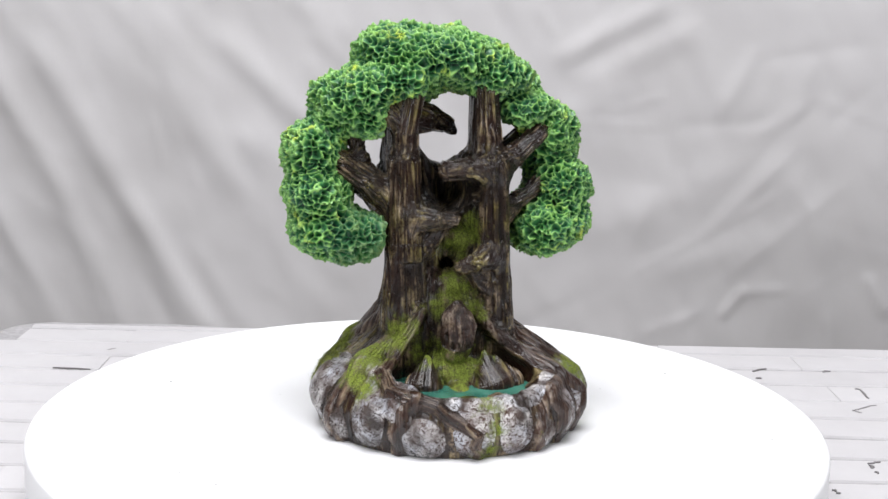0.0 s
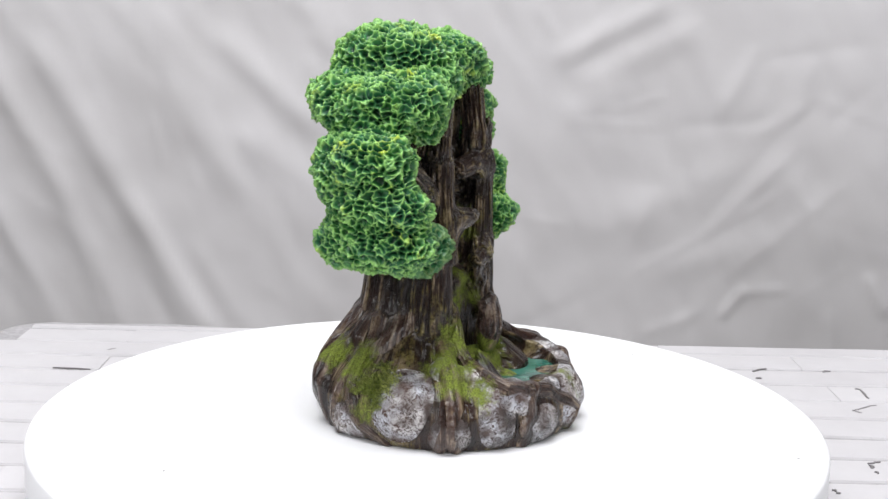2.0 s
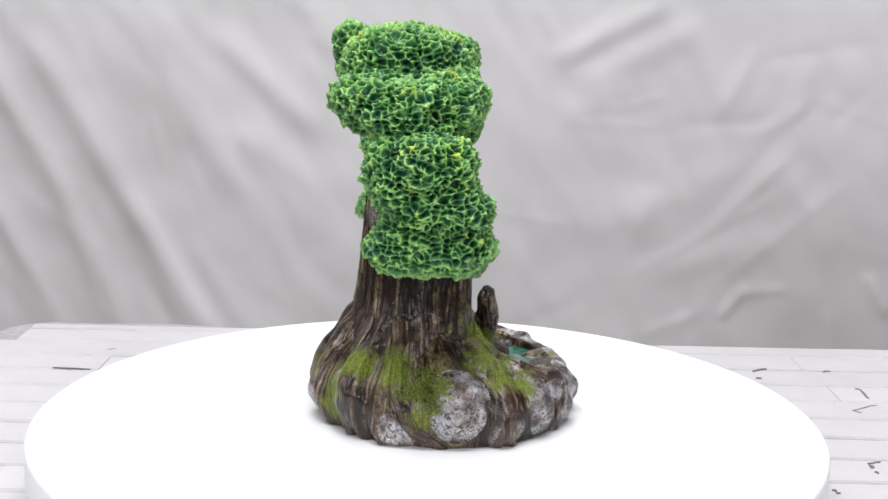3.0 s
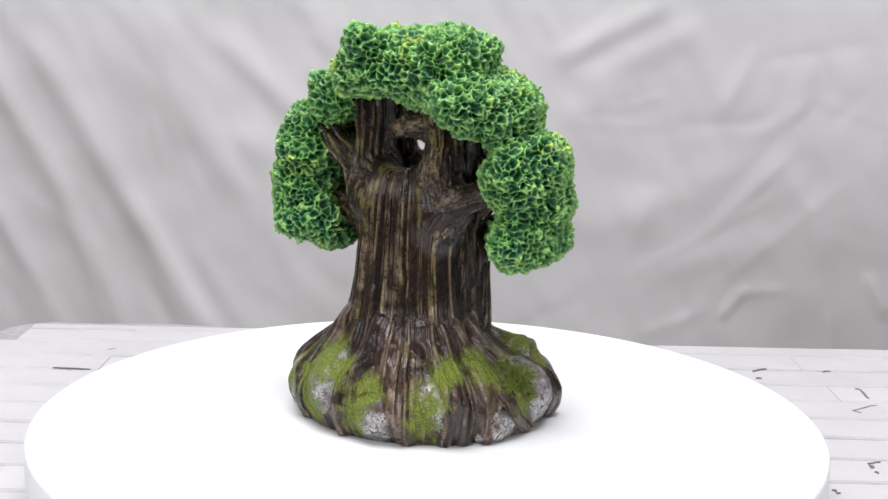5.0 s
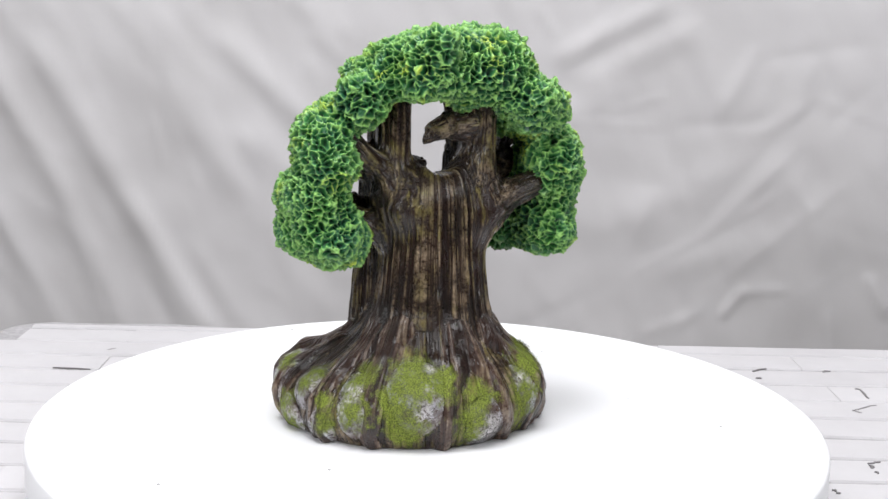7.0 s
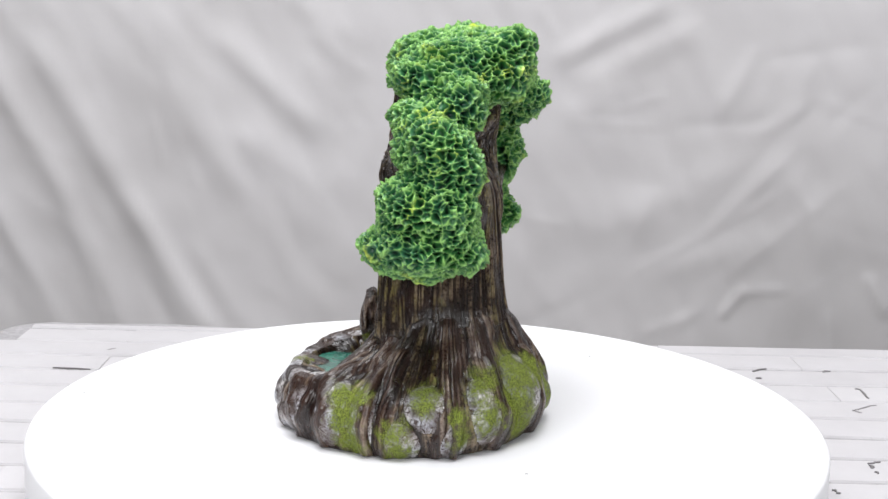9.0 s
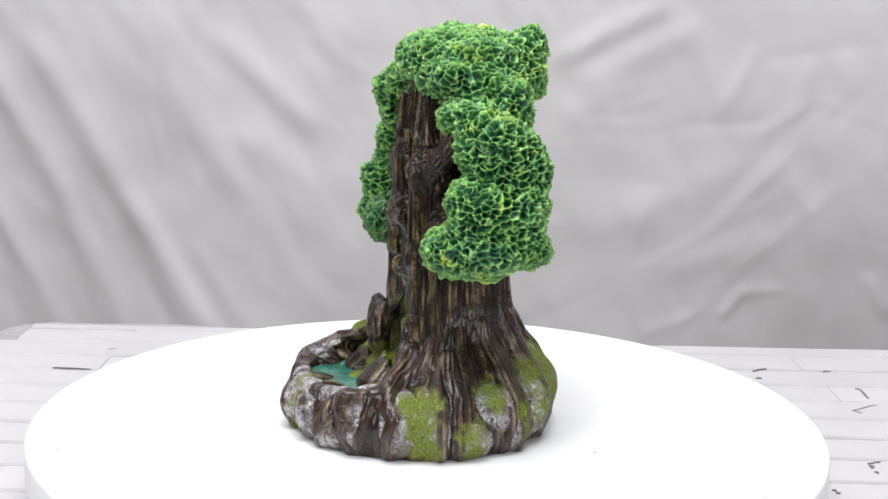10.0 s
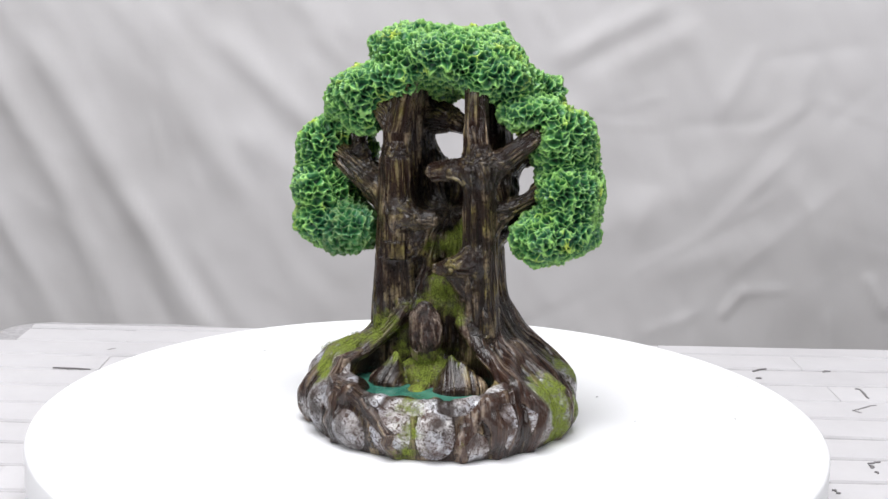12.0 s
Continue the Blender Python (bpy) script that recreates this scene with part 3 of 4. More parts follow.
def crown(tree):
    shapes = [lump(k, c, [v - 2.9 for v in r], 9.5) for k, c, r in CROWN]
    hollow = [limb("hollow", [(-20, 8, 120), (4, 8, 142), (26, 8, 120)], [20, 20, 20], 5.0, 1.0),
              limb("hollow", [(2, -34, 151), (15, 60, 153)], [12.5, 13.5], 4.0), limb("slot", [(-24, 40, 117), (-58, 42, 116)], [5.0, 4.0], 4.0, 2.2)]
    p, q = sculpt(shapes, hollow, [], (-96, -46, 62), (98, 70, 216), 0.78)
    p = relax(p, q, 1)
    n = normals(p, q)
    p = p + n * (5.0 * (grain(p / 12, 21) - 0.5) + 2.0 * (grain(p / 5.0, 22) - 0.5))[:, None]
    p, q = finer(p, q)
    p = relax(p, q, 1)
    n = normals(p, q)
    warp = np.stack([grain(p / 3.2, 30 + k) - 0.5 for k in range(3)], 1)
    near, second = cells((p + 3.4 * warp) / np.array((3.5, 4.4, 2.8)), 40)
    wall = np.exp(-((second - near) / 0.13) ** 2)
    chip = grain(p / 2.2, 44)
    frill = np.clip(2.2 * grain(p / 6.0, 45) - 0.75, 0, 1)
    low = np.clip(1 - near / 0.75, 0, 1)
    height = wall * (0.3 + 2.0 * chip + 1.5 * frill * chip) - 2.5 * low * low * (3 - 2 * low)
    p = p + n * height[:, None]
    # falls to 0 at cell centres, where the colour carries painted-in pit shade
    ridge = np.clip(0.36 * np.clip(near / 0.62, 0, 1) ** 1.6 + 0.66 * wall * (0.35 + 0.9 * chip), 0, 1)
    nn = normals(p, q)
    centre = p[q].mean(1)
    fields = np.stack([s.fn(*centre.T) for s in shapes])
    owner = np.array([s.kind for s in shapes])[fields.argmin(0)]
    owner, isle = pieces(q, owner, 1500)
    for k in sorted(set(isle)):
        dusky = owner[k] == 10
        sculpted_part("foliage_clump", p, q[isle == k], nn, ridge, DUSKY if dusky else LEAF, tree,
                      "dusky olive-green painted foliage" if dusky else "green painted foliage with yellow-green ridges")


def girth(z):
    zs, rs = (-1, 6, 14, 22, 30, 38, 46, 54, 62, 72, 86), (62, 66.5, 68.5, 66.5, 59.5, 46, 36.5, 31, 25, 19, 12)
    return sum(w * np.interp(z + d, zs, rs) for d, w in ((-4, 0.2), (-2, 0.2), (0, 0.2), (2, 0.2), (4, 0.2)))


def spine(z):
    """Where the middle of the base lies, front to back."""
    return np.interp(z, (0, 12, 22, 30, 38, 50, 70), (-8.5, -6.8, -6.0, -2.5, 4.0, 8.0, 9.0))


def mound():
    def fn(x, y, z):
        a, b = x - 8 + 0.04 * np.maximum(z - 20, 0), (y - spine(z)) * 1.02
        return np.maximum((np.sqrt(a * a + b * b) - girth(z)) * 0.75, z - 86)
    return Shape("mound", fn, (-70, -80, -2), (92, 76, 100), 5.0)


def pond():
    def fn(x, y, z):
        a, b = (x - 6) / 40.0, (y + 39) / 25.5
        return np.maximum((np.sqrt(a * a + b * b) - 1) * 20, 21.5 - z)
    return Shape("pond", fn, (-36, -66, 20), (48, -12, 75), 3.0)


STONES = [  # heading, height, half width, half height
    (-135, 14, 12, 15), (-111, 10, 12, 11), (-90, 13, 12, 14), (-72, 13, 11, 14), (-57, 8, 9, 9), (-43, 15, 10, 13), (-24, 15, 11, 16),
    (-176, 17, 18, 17), (131, 20, 14, 17), (155, 9, 12, 12), (-155, 10, 11, 11), (72, 21, 18, 20), (101, 14, 13, 14),
    (45, 18, 11, 16), (19, 21, 11, 11), (8, 10, 11, 11), (29, 10, 9, 11), (-8, 15, 8, 17), (-122, 22, 8, 10)]
FRONT_ROOTS = [
    [(-24, -20, 58), (-32, -38, 37), (-26, -52, 29), (-7, -62, 25), (8, -68, 13), (10, -68, 0)],
    [(-33, -26, 42), (-45, -30, 22), (-44, -34, 0)],
    [(-17, -56, 27), (-23, -58, 11), (-22, -56, -1)],
    [(36, -26, 54), (48, -30, 38), (60, -36, 29), (46, -54, 27), (40, -62, 14), (38, -60, 0)],
    [(60, -35, 32), (67, -35, 21), (65, -36, 0)],
    [(48, -53, 27), (53, -52, 12), (51, -50, 0)]]
SIDE_ROOTS = [
    [(-28, 22, 52), (-47, 16, 25), (-53, 9, 9), (-53, -4, 0)],
    [(-26, 26, 48), (-33, 35, 33), (-38, 40, 17), (-36, 42, 0)],
    [(-30, 0, 54), (-41, 19, 36), (-50, 28, 12), (-50, 26, 0)],
    [(-35, -24, 42), (-45, -34, 22), (-48, -28, 0)],
    [(5, 40, 52), (4, 47, 41), (14, 56, 26), (16, 60, 0)],
    [(0, 42, 48), (-9, 50, 34), (-19, 55, 12), (-21, 55, 0)]]
BACK_ROOTS = [
    [(-14, 35, 52), (-26, 36, 38), (-39, 36, 21), (-43, 34, 0)],
    [(30, 36, 54), (46, 42, 34), (50, 47, 20), (51, 49, 0)],
    [(40, 30, 50), (64, 25, 31), (74, 22, 14), (72, 20, 0)],
    [(45, -20, 60), (63, -14, 42), (73, -14, 25), (76, -14, 0)],
    [(62, -1, 42), (75, -5, 21), (77, -4, 0)],
    [(40, 22, 55), (60, 24, 36), (68, 28, 20), (67, 28, 0)]]
FLANK_ROOTS = [
    [(62, -17, 40), (59, -42, 29), (58, -50, 3)]]
ROOTS = FRONT_ROOTS + SIDE_ROOTS + BACK_ROOTS + FLANK_ROOTS
# centre and radius of the green patches
FRONT_MOSS = [
    ((-34, -30, 40), 7), ((-22, -24, 50), 6), ((-42, -32, 30), 6), ((15, -66, 24), 5),
    ((14, -68, 14), 5), ((14, -68, 4), 5.5), ((8, -24, 36), 9), ((8, -42, 27), 5), ((8, -34, 31), 6),
    ((18, -24, 36), 7), ((-6, -24, 40), 8), ((70, -24, 30), 8), ((74, -23, 18), 7),
    ((73, -22, 6), 6), ((76, -1, 14), 5), ((76, 2, 4), 5), ((66, 12, 36), 6),
    ((70, 13, 28), 5), ((67, 30, 22), 4), ((67, 30, 12), 4), ((50, 36, 40), 5)]
BACK_MOSS = [
    ((29, 49, 36), 9), ((37, 51, 24), 9), ((33, 54, 12), 8), ((17, 53, 32), 7),
    ((-3, 55, 25), 7), ((5, 60, 16), 6), ((4, 60, 8), 5), ((-34, 39, 36), 8),
    ((-29, 46, 22), 7), ((-28, 48, 12), 6), ((-48, 20, 37), 8), ((55, 37, 34), 6),
    ((56, 41, 18), 6), ((-40, 20, 38), 6), ((-53, 4, 29), 8), ((-54, 8, 16), 5),
    ((-40, -20, 43), 7), ((-36, -44, 26), 6), ((-30, -50, 16), 4), ((8, -12, 68), 6),
    ((10, -8, 88), 7), ((16, -8, 97), 7), ((0, -18, 62), 5), ((16, -20, 60), 5), ((-12, -26, 54), 4)]
MOSSY = FRONT_MOSS + BACK_MOSS


def hugging(points, solids):
    """Lays a root's line on the outside of the mound and its stones."""
    pts, out = [np.array(p, float) for p in points], []
    line = [a + (b - a) * s for a, b in zip(pts, pts[1:]) for s in (0, 0.34, 0.67)] + [pts[-1]]
    for k, p in enumerate(line):
        c = np.array((8.0, -6.0))
        way = p[:2] - c
        way = way / np.hypot(*way)
        side = np.array((-way[1], way[0])) * 1.4 * math.sin(2.1 * k + p[2])
        t = np.arange(15.0, 90.0, 0.5)
        d = np.min([s.fn(c[0] + t * way[0], c[1] + t * way[1], max(p[2], 2.0)) for s in solids], 0)
        at = t[d < 0].max() if (d < 0).any() else 30.0
        q = c + way * (at - 0.3) + side
        out.append(np.array((q[0], q[1], p[2])))
    return out


def trunk_and_base(tree):
    early = [
        mound(),
        limb("trunk", [(6, 14, 30), (6, 15, 55), (6, 15, 82), (5, 14, 112)], [34, 30, 26.5, 24], 7.0, 0.80),
        limb("trunk", [(-16, -10, 50), (-16.5, -10, 91), (-17, -9.5, 132)], [11.5, 9.6, 7.3], 4.0),
        limb("trunk", [(29.5, -12, 50), (28.5, -12, 91), (27.5, -12, 132)], [10.5, 7.8, 7.3], 4.0),
        limb("branch", [(-17, -8.5, 126), (-17, -10, 146), (-12, -8, 172)], [6.9, 6.0, 6.2], 4.0),
        limb("branch", [(-16, -9, 143), (-25, -10, 157), (-32, -8, 166)], [4.5, 4.5, 5], 3.0),
        limb("branch", [(-14, 16, 112), (-16, 18, 142), (-14, 20, 172)], [12, 8.0, 9], 9.0, 1.2),
        limb("branch", [(-17, 6, 108), (-17, 6, 140), (-15, 6, 172)], [7, 5.5, 7], 5.0, 1.7),
        limb("branch", [(25, 12, 112), (27, 12, 135), (28, 12, 172)], [11, 7.5, 8], 9.0, 1.7),
        limb("branch", [(27, -11, 126), (25, -11, 145), (24, -8, 170)], [6.9, 5.8, 6.0], 4.0),
        limb("branch", [(29, -9, 126), (40, -8, 136), (52, -4, 146)], [6.5, 5.5, 5], 4.0),
        limb("branch", [(31, -5, 102), (42, -4, 112), (56, 2, 121)], [6, 4.5, 4.5], 4.0),
        limb("branch", [(28, 18, 116), (40, 20, 132), (54, 20, 146)], [8, 6, 6], 9.0),
        limb("branch", [(30, 12, 98), (44, 12, 106), (58, 10, 112)], [8, 5, 5], 5.0),
        limb("branch", [(-20, -4, 108), (-34, -8, 122), (-46, -6, 130), (-58, 0, 136)], [8, 7, 6, 6], 4.0),
        limb("branch", [(-36, -6, 124), (-39, -4, 140), (-42, 0, 156)], [5, 4.5, 5], 3.0),
        limb("branch", [(-14, 20, 104), (-32, 22, 117), (-50, 22, 124)], [10, 7, 6], 10.0),
        limb("bird_shaped_stub", [(-13, 18, 153), (0, 19.5, 151), (8, 20, 148)], [9, 7.0, 4.4], 3.0),
        limb("bird_shaped_stub", [(8, 20, 148), (14, 21, 143.5)], [4.4, 1.6], 2.0),
        limb("trunk", [(25, 0, 48), (25, 1, 108)], [10, 8.5], 4.0),
        limb("trunk", [(-14, 1, 48), (-14, 2, 104)], [10, 8.5], 4.0)]
    carves = [
        pond(),
        limb("niche", [(10, -16, 72), (8, -12, 96), (4, -6, 118)], [9, 9.5, 8.5], 3.0, 1.35),
        limb("cave", [(9, -20, 115), (9, 15, 116)], [8.5, 8.5], 3.0),
        limb("cave", [(-3, 2, 112), (-1, 4, 128)], [7.0, 8.0], 4.0), limb("cave", [(10, 2, 110), (8, 4, 128)], [8.0, 8.0], 4.0),
        limb("cave", [(1, -9, 117), (18, -6, 115)], [8.0, 7.0], 4.0),
        limb("cave", [(5, -22, 76), (7, 4, 76)], [6.0, 6.0], 3.0),
        limb("gap", [(6, -40, 138), (6, 60, 138)], [10.5, 10.5], 3.0),
        limb("gap", [(5, -40, 156), (5, 60, 156)], [10.5, 10.5], 3.0),
        limb("gap", [(-30, -40, 138), (-32, 60, 142)], [5.0, 5.0], 3.0),
        limb("gap", [(40, -40, 150), (40, 60, 150)], [4.5, 4.5], 3.0),
        limb("gap", [(44, -40, 123), (43, 60, 123)], [6.0, 6.0], 3.0)]
    late = [
        limb("bird_shaped_stub", [(-13, 18, 153), (0, 19.5, 151), (8, 20, 148)], [9, 7.0, 4.4], 3.0),
        limb("bird_shaped_stub", [(8, 20, 148), (14, 21, 143.5)], [4.4, 1.6], 2.0),
        limb("stub_branch", [(28, -12, 128), (16, -13, 129), (5, -11, 127.5)], [7.5, 5.8, 5.2], 4.0),
        limb("stub_branch", [(-12, -14, 104), (-2, -19, 104.5), (7, -19, 105)], [7, 4.6, 3.0], 4.0),
        limb("trunk", [(3, -15, 104), (-6, -9, 88)], [3.2, 5.0], 4.0), limb("trunk", [(15, -17, 80), (24, -13, 70)], [3.2, 6.0], 4.0),
        limb("stub_branch", [(28, -15, 86), (19, -20, 83), (11, -20, 81)], [6.5, 4.8, 3.2], 4.0),
        lump("ledge", (8, -4, 70), (13, 10, 7), 4.0), lump("ledge", (8, -23, 27), (17, 11, 10), 4.0), lump("ledge", (8, -36, 21), (6, 11, 6), 3.0), lump("ledge", (13, 0, 92), (9, 8, 6), 4.0),
        lump("standing_stone", (7.6, -29, 50), (8.8, 6, 16), 1.0),
        limb("pointed_rock", [(-9, -33, 25), (-7, -30, 38)], [10, 2.0], 1.0),
        limb("pointed_rock", [(25, -33, 25), (21.5, -29, 39)], [11, 2.0], 1.0), limb("pointed_rock", [(34, -31, 25), (26, -29, 36)], [7, 2.5], 1.0),
        limb("rim", [(-37, -24, 35), (-33, -38, 31), (-24, -53, 26), (-9, -64, 24), (9, -67, 24), (29, -63.5, 24), (46, -52, 25), (55, -36, 28)], [6, 5, 4.4, 4, 4, 4, 4.6, 5], 3.0)]
    for ang, z, wide, high in STONES:
        thick = max(12.0, 1.15 * high)
        r = float(girth(z)) + 3.2 - thick
        a = radians(ang)
        late.append(lump("stone", (8 + r * math.cos(a), float(spine(z)) + r * math.sin(a) / 1.02, z), (thick, 1.1 * wide, high), 2.5, ang))
    solids = [mound()] + [s for s in late if s.kind in ("stone", "rim")]
    for k, pts in enumerate(ROOTS):
        pts = hugging(pts, solids)
        stout = 1.55 if min(pts, key=lambda c: c[1])[1] > 20 else 1.0
        wide = [(3.7 - 1.8 * i / (len(pts) - 1)) * stout for i in range(len(pts))]
        late.append(limb("root", pts, wide, 3.0))
        turns = [math.atan2(b[1] + 6, b[0] - 8) for b in pts]
        late[-1].vine = abs((turns[0] - turns[-1] + math.pi) % (2 * math.pi) - math.pi) > 0.55
    shapes = early + late
    grows = {4: 2, 5: 4, 6: 1, 7: 1, 8: 1, 9: 3, 10: 3, 11: 3, 12: 1, 13: 1, 14: 2, 15: 14, 16: 1, 17: 6, 18: 17}
    parent = {id(early[a]): early[b] for a, b in grows.items()}
    for s in late:
        if s.kind in ("stub_branch", "trunk"):
            parent[id(s)] = early[2] if s.start[0] < 10 else early[3]
    p, q = sculpt(early, carves, late, (-74, -86, -1.0), (98, 80, 176), 0.95)
    p[:, 2] = np.maximum(p[:, 2], 0.2)
    p = relax(p, q, 1)
    p, q = finer(p, q)
    p = relax(p, q, 1)
    n = normals(p, q)

    def owners(pts):
        best, own = np.full(len(pts), 1e9), np.zeros(len(pts), int)
        for i, s in enumerate(shapes):
            near = np.flatnonzero(((pts > s.lo - 6) & (pts < s.hi + 6)).all(1))
            d = s.fn(*pts[near].T) - (0.8 if s in late else 0)
            m = d < best[near]
            best[near[m]], own[near[m]] = d[m], i
        return own
    def around(pts):
        a, b = pts[:, 0] - 6, pts[:, 1] - 8
        r = np.maximum(np.hypot(a, b), 1)
        return np.stack([6 + 30 * a / r, 8 + 30 * b / r, 0.03 * pts[:, 2] + 0.05 * r], 1)
    def coords(s, pts):
        """Where the grain of a limb runs, starting in the grain of what it grows from."""
        if s is early[1] or s.kind in ("mound", "rim", "ledge") or (s.kind == "root" and not s.vine):
            return around(pts)
        _, along, ex, ey, ez = s.axis(pts)
        c = np.stack([ex, ey, ez], 1) + 0.03 * along[:, None]
        if s.kind != "root":
            c = c + s.start * np.array((1, 1, 0.03))
        if id(s) in parent:
            w = np.clip(along / 16, 0, 1)[:, None]
            c = (1 - w) * coords(parent[id(s)], pts) + w * c
        return c
    own = owners(p)
    lift, ridge, way = np.zeros(len(p)), np.zeros(len(p)), p * np.array((1, 1, 0.3))
    for i, s in enumerate(shapes):
        m = own == i
        if not m.any():
            continue
        pts = p[m]
        if s.kind in ("trunk", "branch", "stub_branch", "bird_shaped_stub", "root"):
            c = coords(s, pts)
            way[m] = c
            wobble = 0.8 * (grain(pts / 11, 50) - 0.5)
            size = 1.3 if s.kind == "root" else 1.5
            a = 1 - np.abs(2 * grain(c / size + wobble[:, None], 51) - 1)
            b = grain(c / (size * 2.2) + 7, 52)
            ridge[m] = np.clip(1.25 * (0.6 * (1 - a) + 0.55 * b), 0, 1)
            lift[m] = (1.7 if s.kind != "root" else 0.8) * (ridge[m] - 0.55)
        elif s.kind in ("mound", "rim", "ledge"):
            c = around(pts)
            way[m] = c
            wobble = 0.8 * (grain(pts / 11, 50) - 0.5)
            a = 1 - np.abs(2 * grain(c / 1.8 + wobble[:, None], 51) - 1)
            b = grain(c / (1.8 * 2.2) + 7, 52)
            ridge[m] = np.clip(1.25 * (0.6 * (1 - a) + 0.55 * b), 0, 1)
            lift[m] = 1.5 * (ridge[m] - 0.55)
        elif s.kind in ("standing_stone", "pointed_rock"):
            c = pts * np.array((1, 1, 0.3))
            ridge[m] = grain(c / 1.6, 55)
            lift[m] = 1.4 * (ridge[m] - 0.5) + 2.0 * (grain(pts / 6, 56) - 0.5)
        else:
            mid = (s.lo + s.hi) / 2
            away = np.linalg.norm((pts - mid) / (s.hi - mid), axis=1)
            ridge[m] = np.clip(1.9 - 1.35 * away + 0.5 * (grain(pts / 5, 57) - 0.5), 0, 1)
            lift[m] = 1.3 * (grain(pts / 6, 58) - 0.5) + 0.5 * (grain(pts / 1.7, 59) - 0.5)
    low = np.clip(p[:, 2] / 3.0, 0, 1)
    p = p + n * (lift * low)[:, None]
    p[:, 2] = np.maximum(p[:, 2], 0.2)
    nn = normals(p, q)

    centre, mean = p[q].mean(1), nn[q].mean(1)
    kind = owners(centre)
    ragged = 5.0 * (grain(centre / 2.0, 60) - 0.5) + 5.0 * (grain(centre / 5.0, 61) - 0.5)
    def strayed(pts):
        return pts + np.stack([6 * (grain(pts / 7.0, 70 + k) - 0.5) + 6 * (grain(pts / 2.2, 80 + k) - 0.5) for k in range(3)], 1)
    moss, roam, stray = np.zeros(len(p)), strayed(p), strayed(centre)
    for c, r in MOSSY:
        moss = np.maximum(moss, 0.62 * np.clip(1.0 - (np.linalg.norm(roam - np.array(c), axis=1) - r + 2.0) / 8.0, 0, 1))
    plain = np.isin(own, [i for i, s in enumerate(shapes) if s.kind in ("standing_stone", "pointed_rock", "stub_branch")])
    moss[plain] = 0.0
    green = np.full(len(q), -1)
    best = np.zeros(len(q))
    patch, closest = np.full(len(q), -1), np.full(len(q), 99.0)
    for i, (c, r) in enumerate(MOSSY):
        away = np.linalg.norm(stray - np.array(c), axis=1) - r
        m = away < closest
        patch[m], closest[m] = i, away[m]
        d = np.linalg.norm(stray - np.array(c), axis=1) - 0.36 * r + 0.4 * ragged
        m = d < best
        green[m], best[m] = i, d[m]
    bare = np.isin(kind, [i for i, s in enumerate(shapes) if s.kind in ("standing_stone", "root", "pointed_rock", "stub_branch")])
    green[bare & (best > -5.5)] = -1
    green[np.isin(kind, [i for i, s in enumerate(shapes) if s.kind in ("standing_stone", "pointed_rock")])] = -1

    names = {"mound": ("mound", BARK, "dark brown grooved root flare"), "trunk": ("trunk", BARK, "dark brown grooved bark"), "branch": ("branch", BARK, ""),
             "stub_branch": ("stub_branch", BARK, ""), "bird_shaped_stub": ("stub_branch", BARK, ""), "ledge": ("ledge", ROOT, ""),
             "standing_stone": ("standing_stone", ROOT, "upright brown slab"), "pointed_rock": ("pointed_rock", ROOT, "pointed brown rock"),
             "rim": ("pond_rim", STONE, "pale worn pond rim"), "root": ("root", ROOT, ""), "stone": ("stone", STONE, "grey boulder brushed with white")}
    first = {}
    for i, s in enumerate(shapes):
        first.setdefault(s.kind, i)
    for kinds in ("trunk", "bird_shaped_stub", "rim", "mound"):
        kind[np.isin(kind, [i for i, s in enumerate(shapes) if s.kind == kinds])] = first[kinds]
    owner = np.where(green >= 0, 1000 + green, kind)
    owner, isle = pieces(q, owner, 160)
    for k in sorted(set(isle)):
        m = isle == k
        own_k = owner[k]
        if own_k < 1000:
            name, mat, label = names[shapes[own_k].kind]
            sculpted_part(name, p, q[m], nn, ridge, mat, tree, label, way=way, moss=moss)
    rng = np.random.default_rng(4)
    strewn, done = moss[q].mean(1), set()
    for k in sorted(set(isle), key=lambda k: -np.count_nonzero(isle == k)):
        if owner[k] < 1000:
            continue
        m = np.flatnonzero(isle == k)
        pick = rng.choice(m, int(len(m) * 1.8))
        if owner[k] not in done:
            done.add(owner[k])
            round_it = np.flatnonzero((patch == owner[k] - 1000) & (strewn > 0.16) & (rng.uniform(0, 0.62, len(q)) < strewn))
            pick = np.concatenate([pick, round_it])
        root, up = centre[pick], mean[pick]
        lean = rng.normal(0, 1.0, root.shape) + up * 0.8
        lean /= np.linalg.norm(lean, axis=1)[:, None]
        side = np.cross(lean, up + rng.normal(0, 0.3, up.shape))
        side /= np.maximum(np.linalg.norm(side, axis=1), 1e-6)[:, None]
        long = rng.uniform(1.0, 3.6, (len(root), 1))
        blades = np.stack([root - side * 0.17, root + side * 0.17, root + lean * long], 1)
        blades[:, :, 2] = np.maximum(blades[:, :, 2], 0.2)
        tagged(sculpted_part("moss_patch", p, q[m], nn, 0.10 + 0.35 * ridge, MOSS, tree, "bright green flocked moss", extra=blades), kind="stuff")

    bm = bmesh.new()
    ring = [bm.verts.new((0.006 + 0.0415 * math.cos(a), -0.039 + 0.027 * math.sin(a), 0.0)) for a in np.linspace(0, 2 * math.pi, 48, endpoint=False)]
    f = bm.faces.new(ring)
    low = bmesh.ops.extrude_face_region(bm, geom=[f])["geom"]
    bmesh.ops.translate(bm, verts=[g for g in low if isinstance(g, bmesh.types.BMVert)], vec=(0, 0, -0.002))
    bmesh.ops.recalc_face_normals(bm, faces=bm.faces)
    part("pond_water", bm, WATER, tree, "glossy turquoise painted water").location = (0, 0, 0.0246)


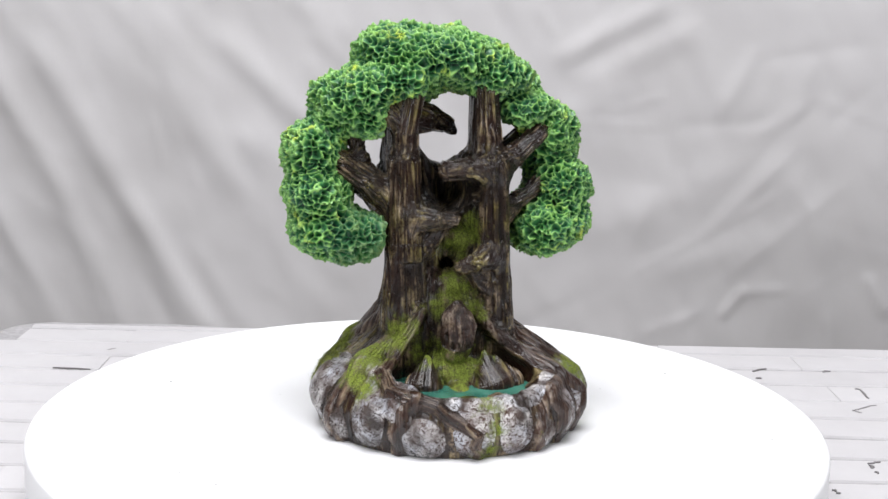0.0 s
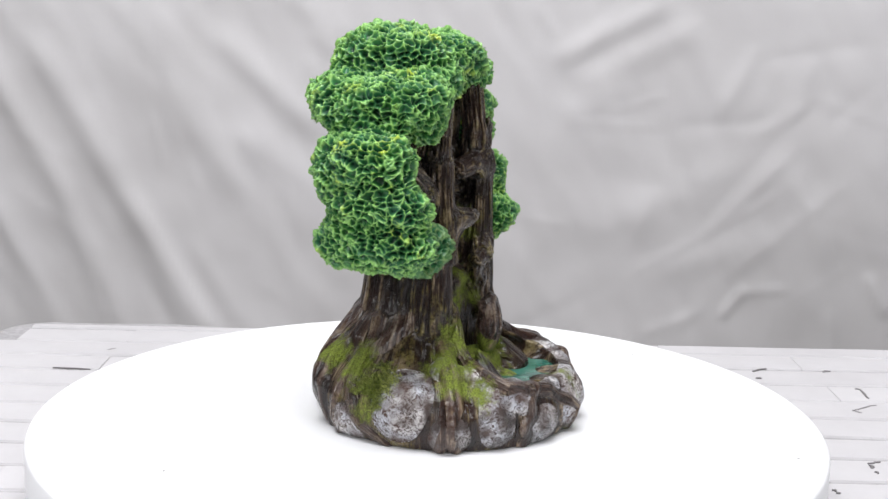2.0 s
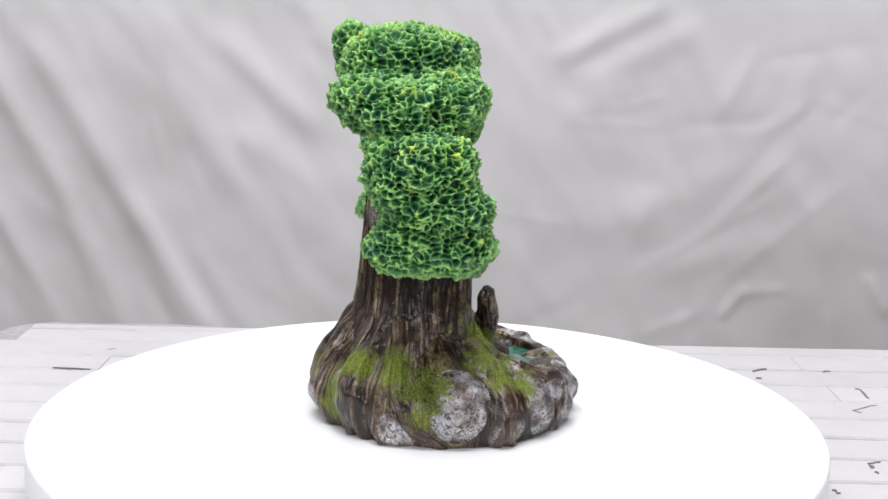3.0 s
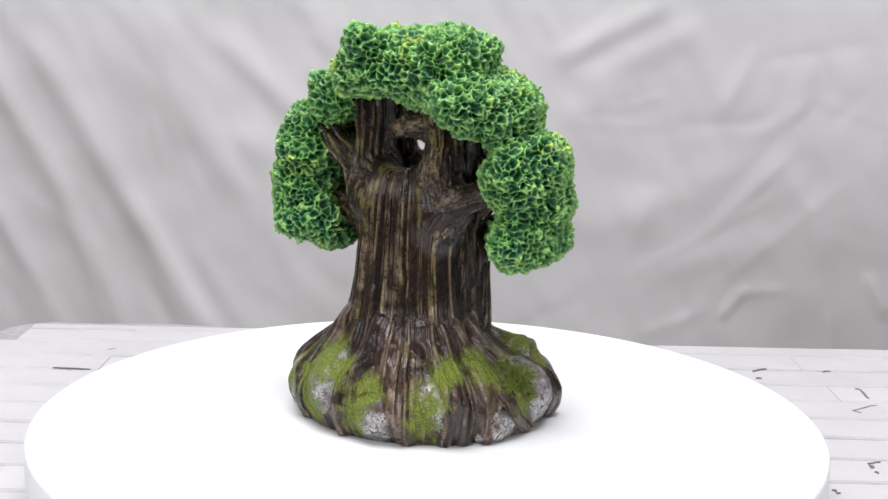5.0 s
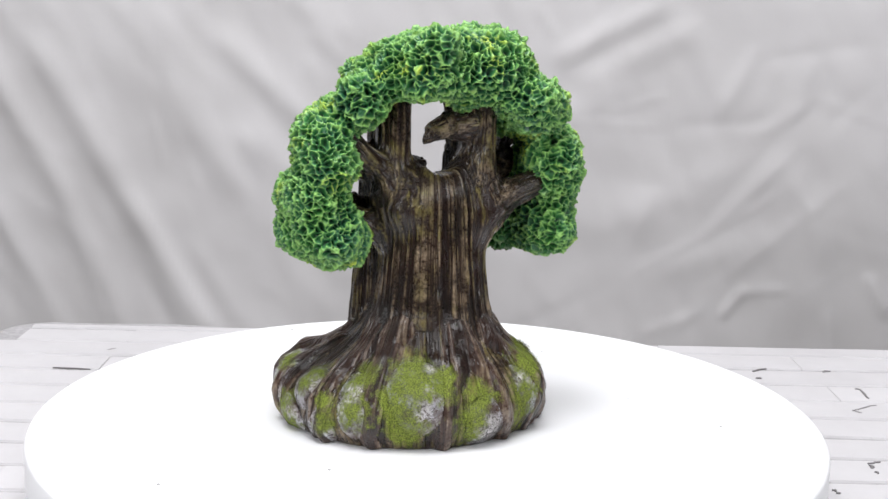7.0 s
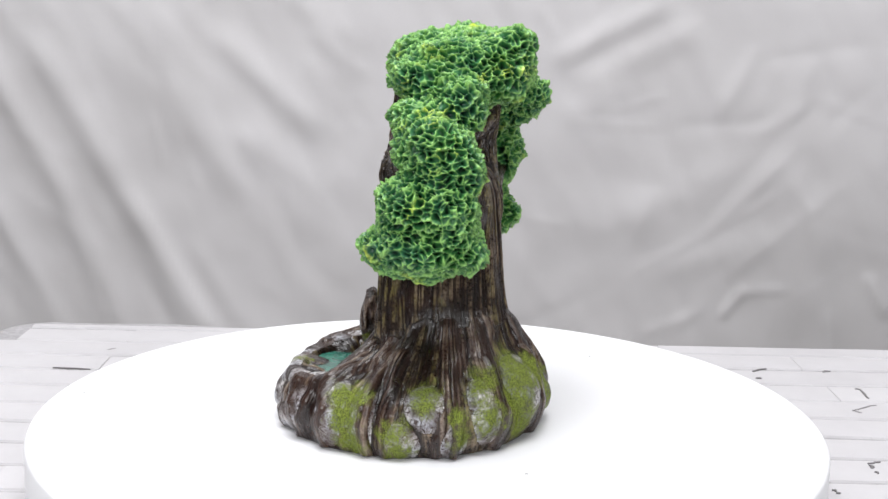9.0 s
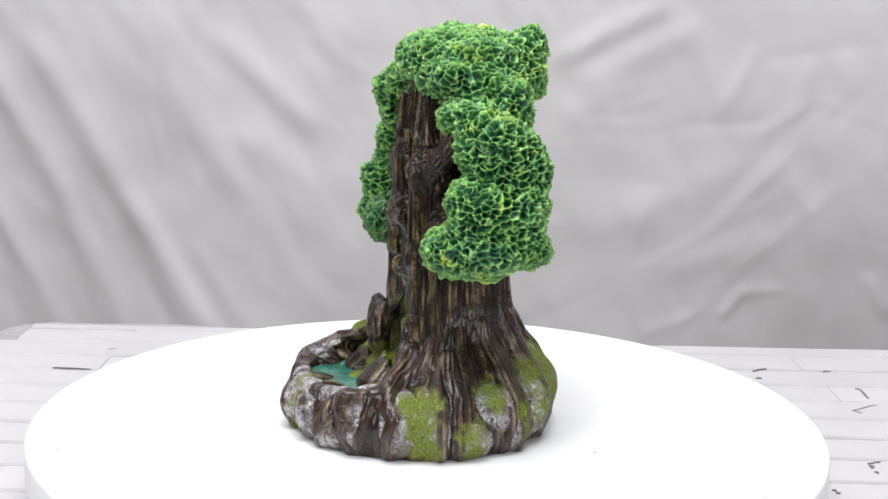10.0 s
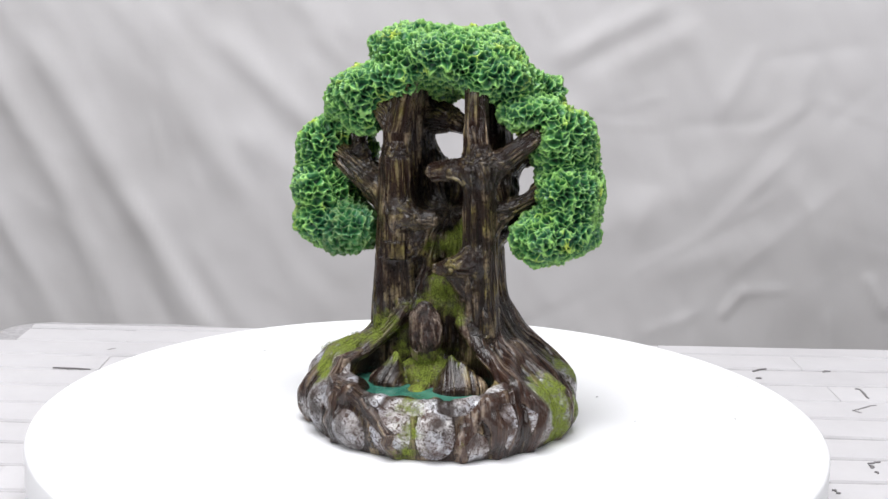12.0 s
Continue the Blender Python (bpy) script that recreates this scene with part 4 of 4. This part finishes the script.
def tree_ornament():
    tree = tagged(new("tree_ornament"), "painted resin tree ornament with green crown standing on the turntable", "ornament")
    trunk_and_base(tree)
    crown(tree)
    return tree


room()
table()
backdrop_cloth()
disc = turntable()
tree = tree_ornament()
brick_board()
board_chips()


def motions():
    steps = [0.5 * k for k in range(25)]
    walk(disc, [(t, pose(0, 0, 0, 0, 0, TURN * t)) for t in steps])
    walk(tree, [(t, pose(0, 0, 0, 0, 0, START + TURN * t)) for t in steps])


motions()
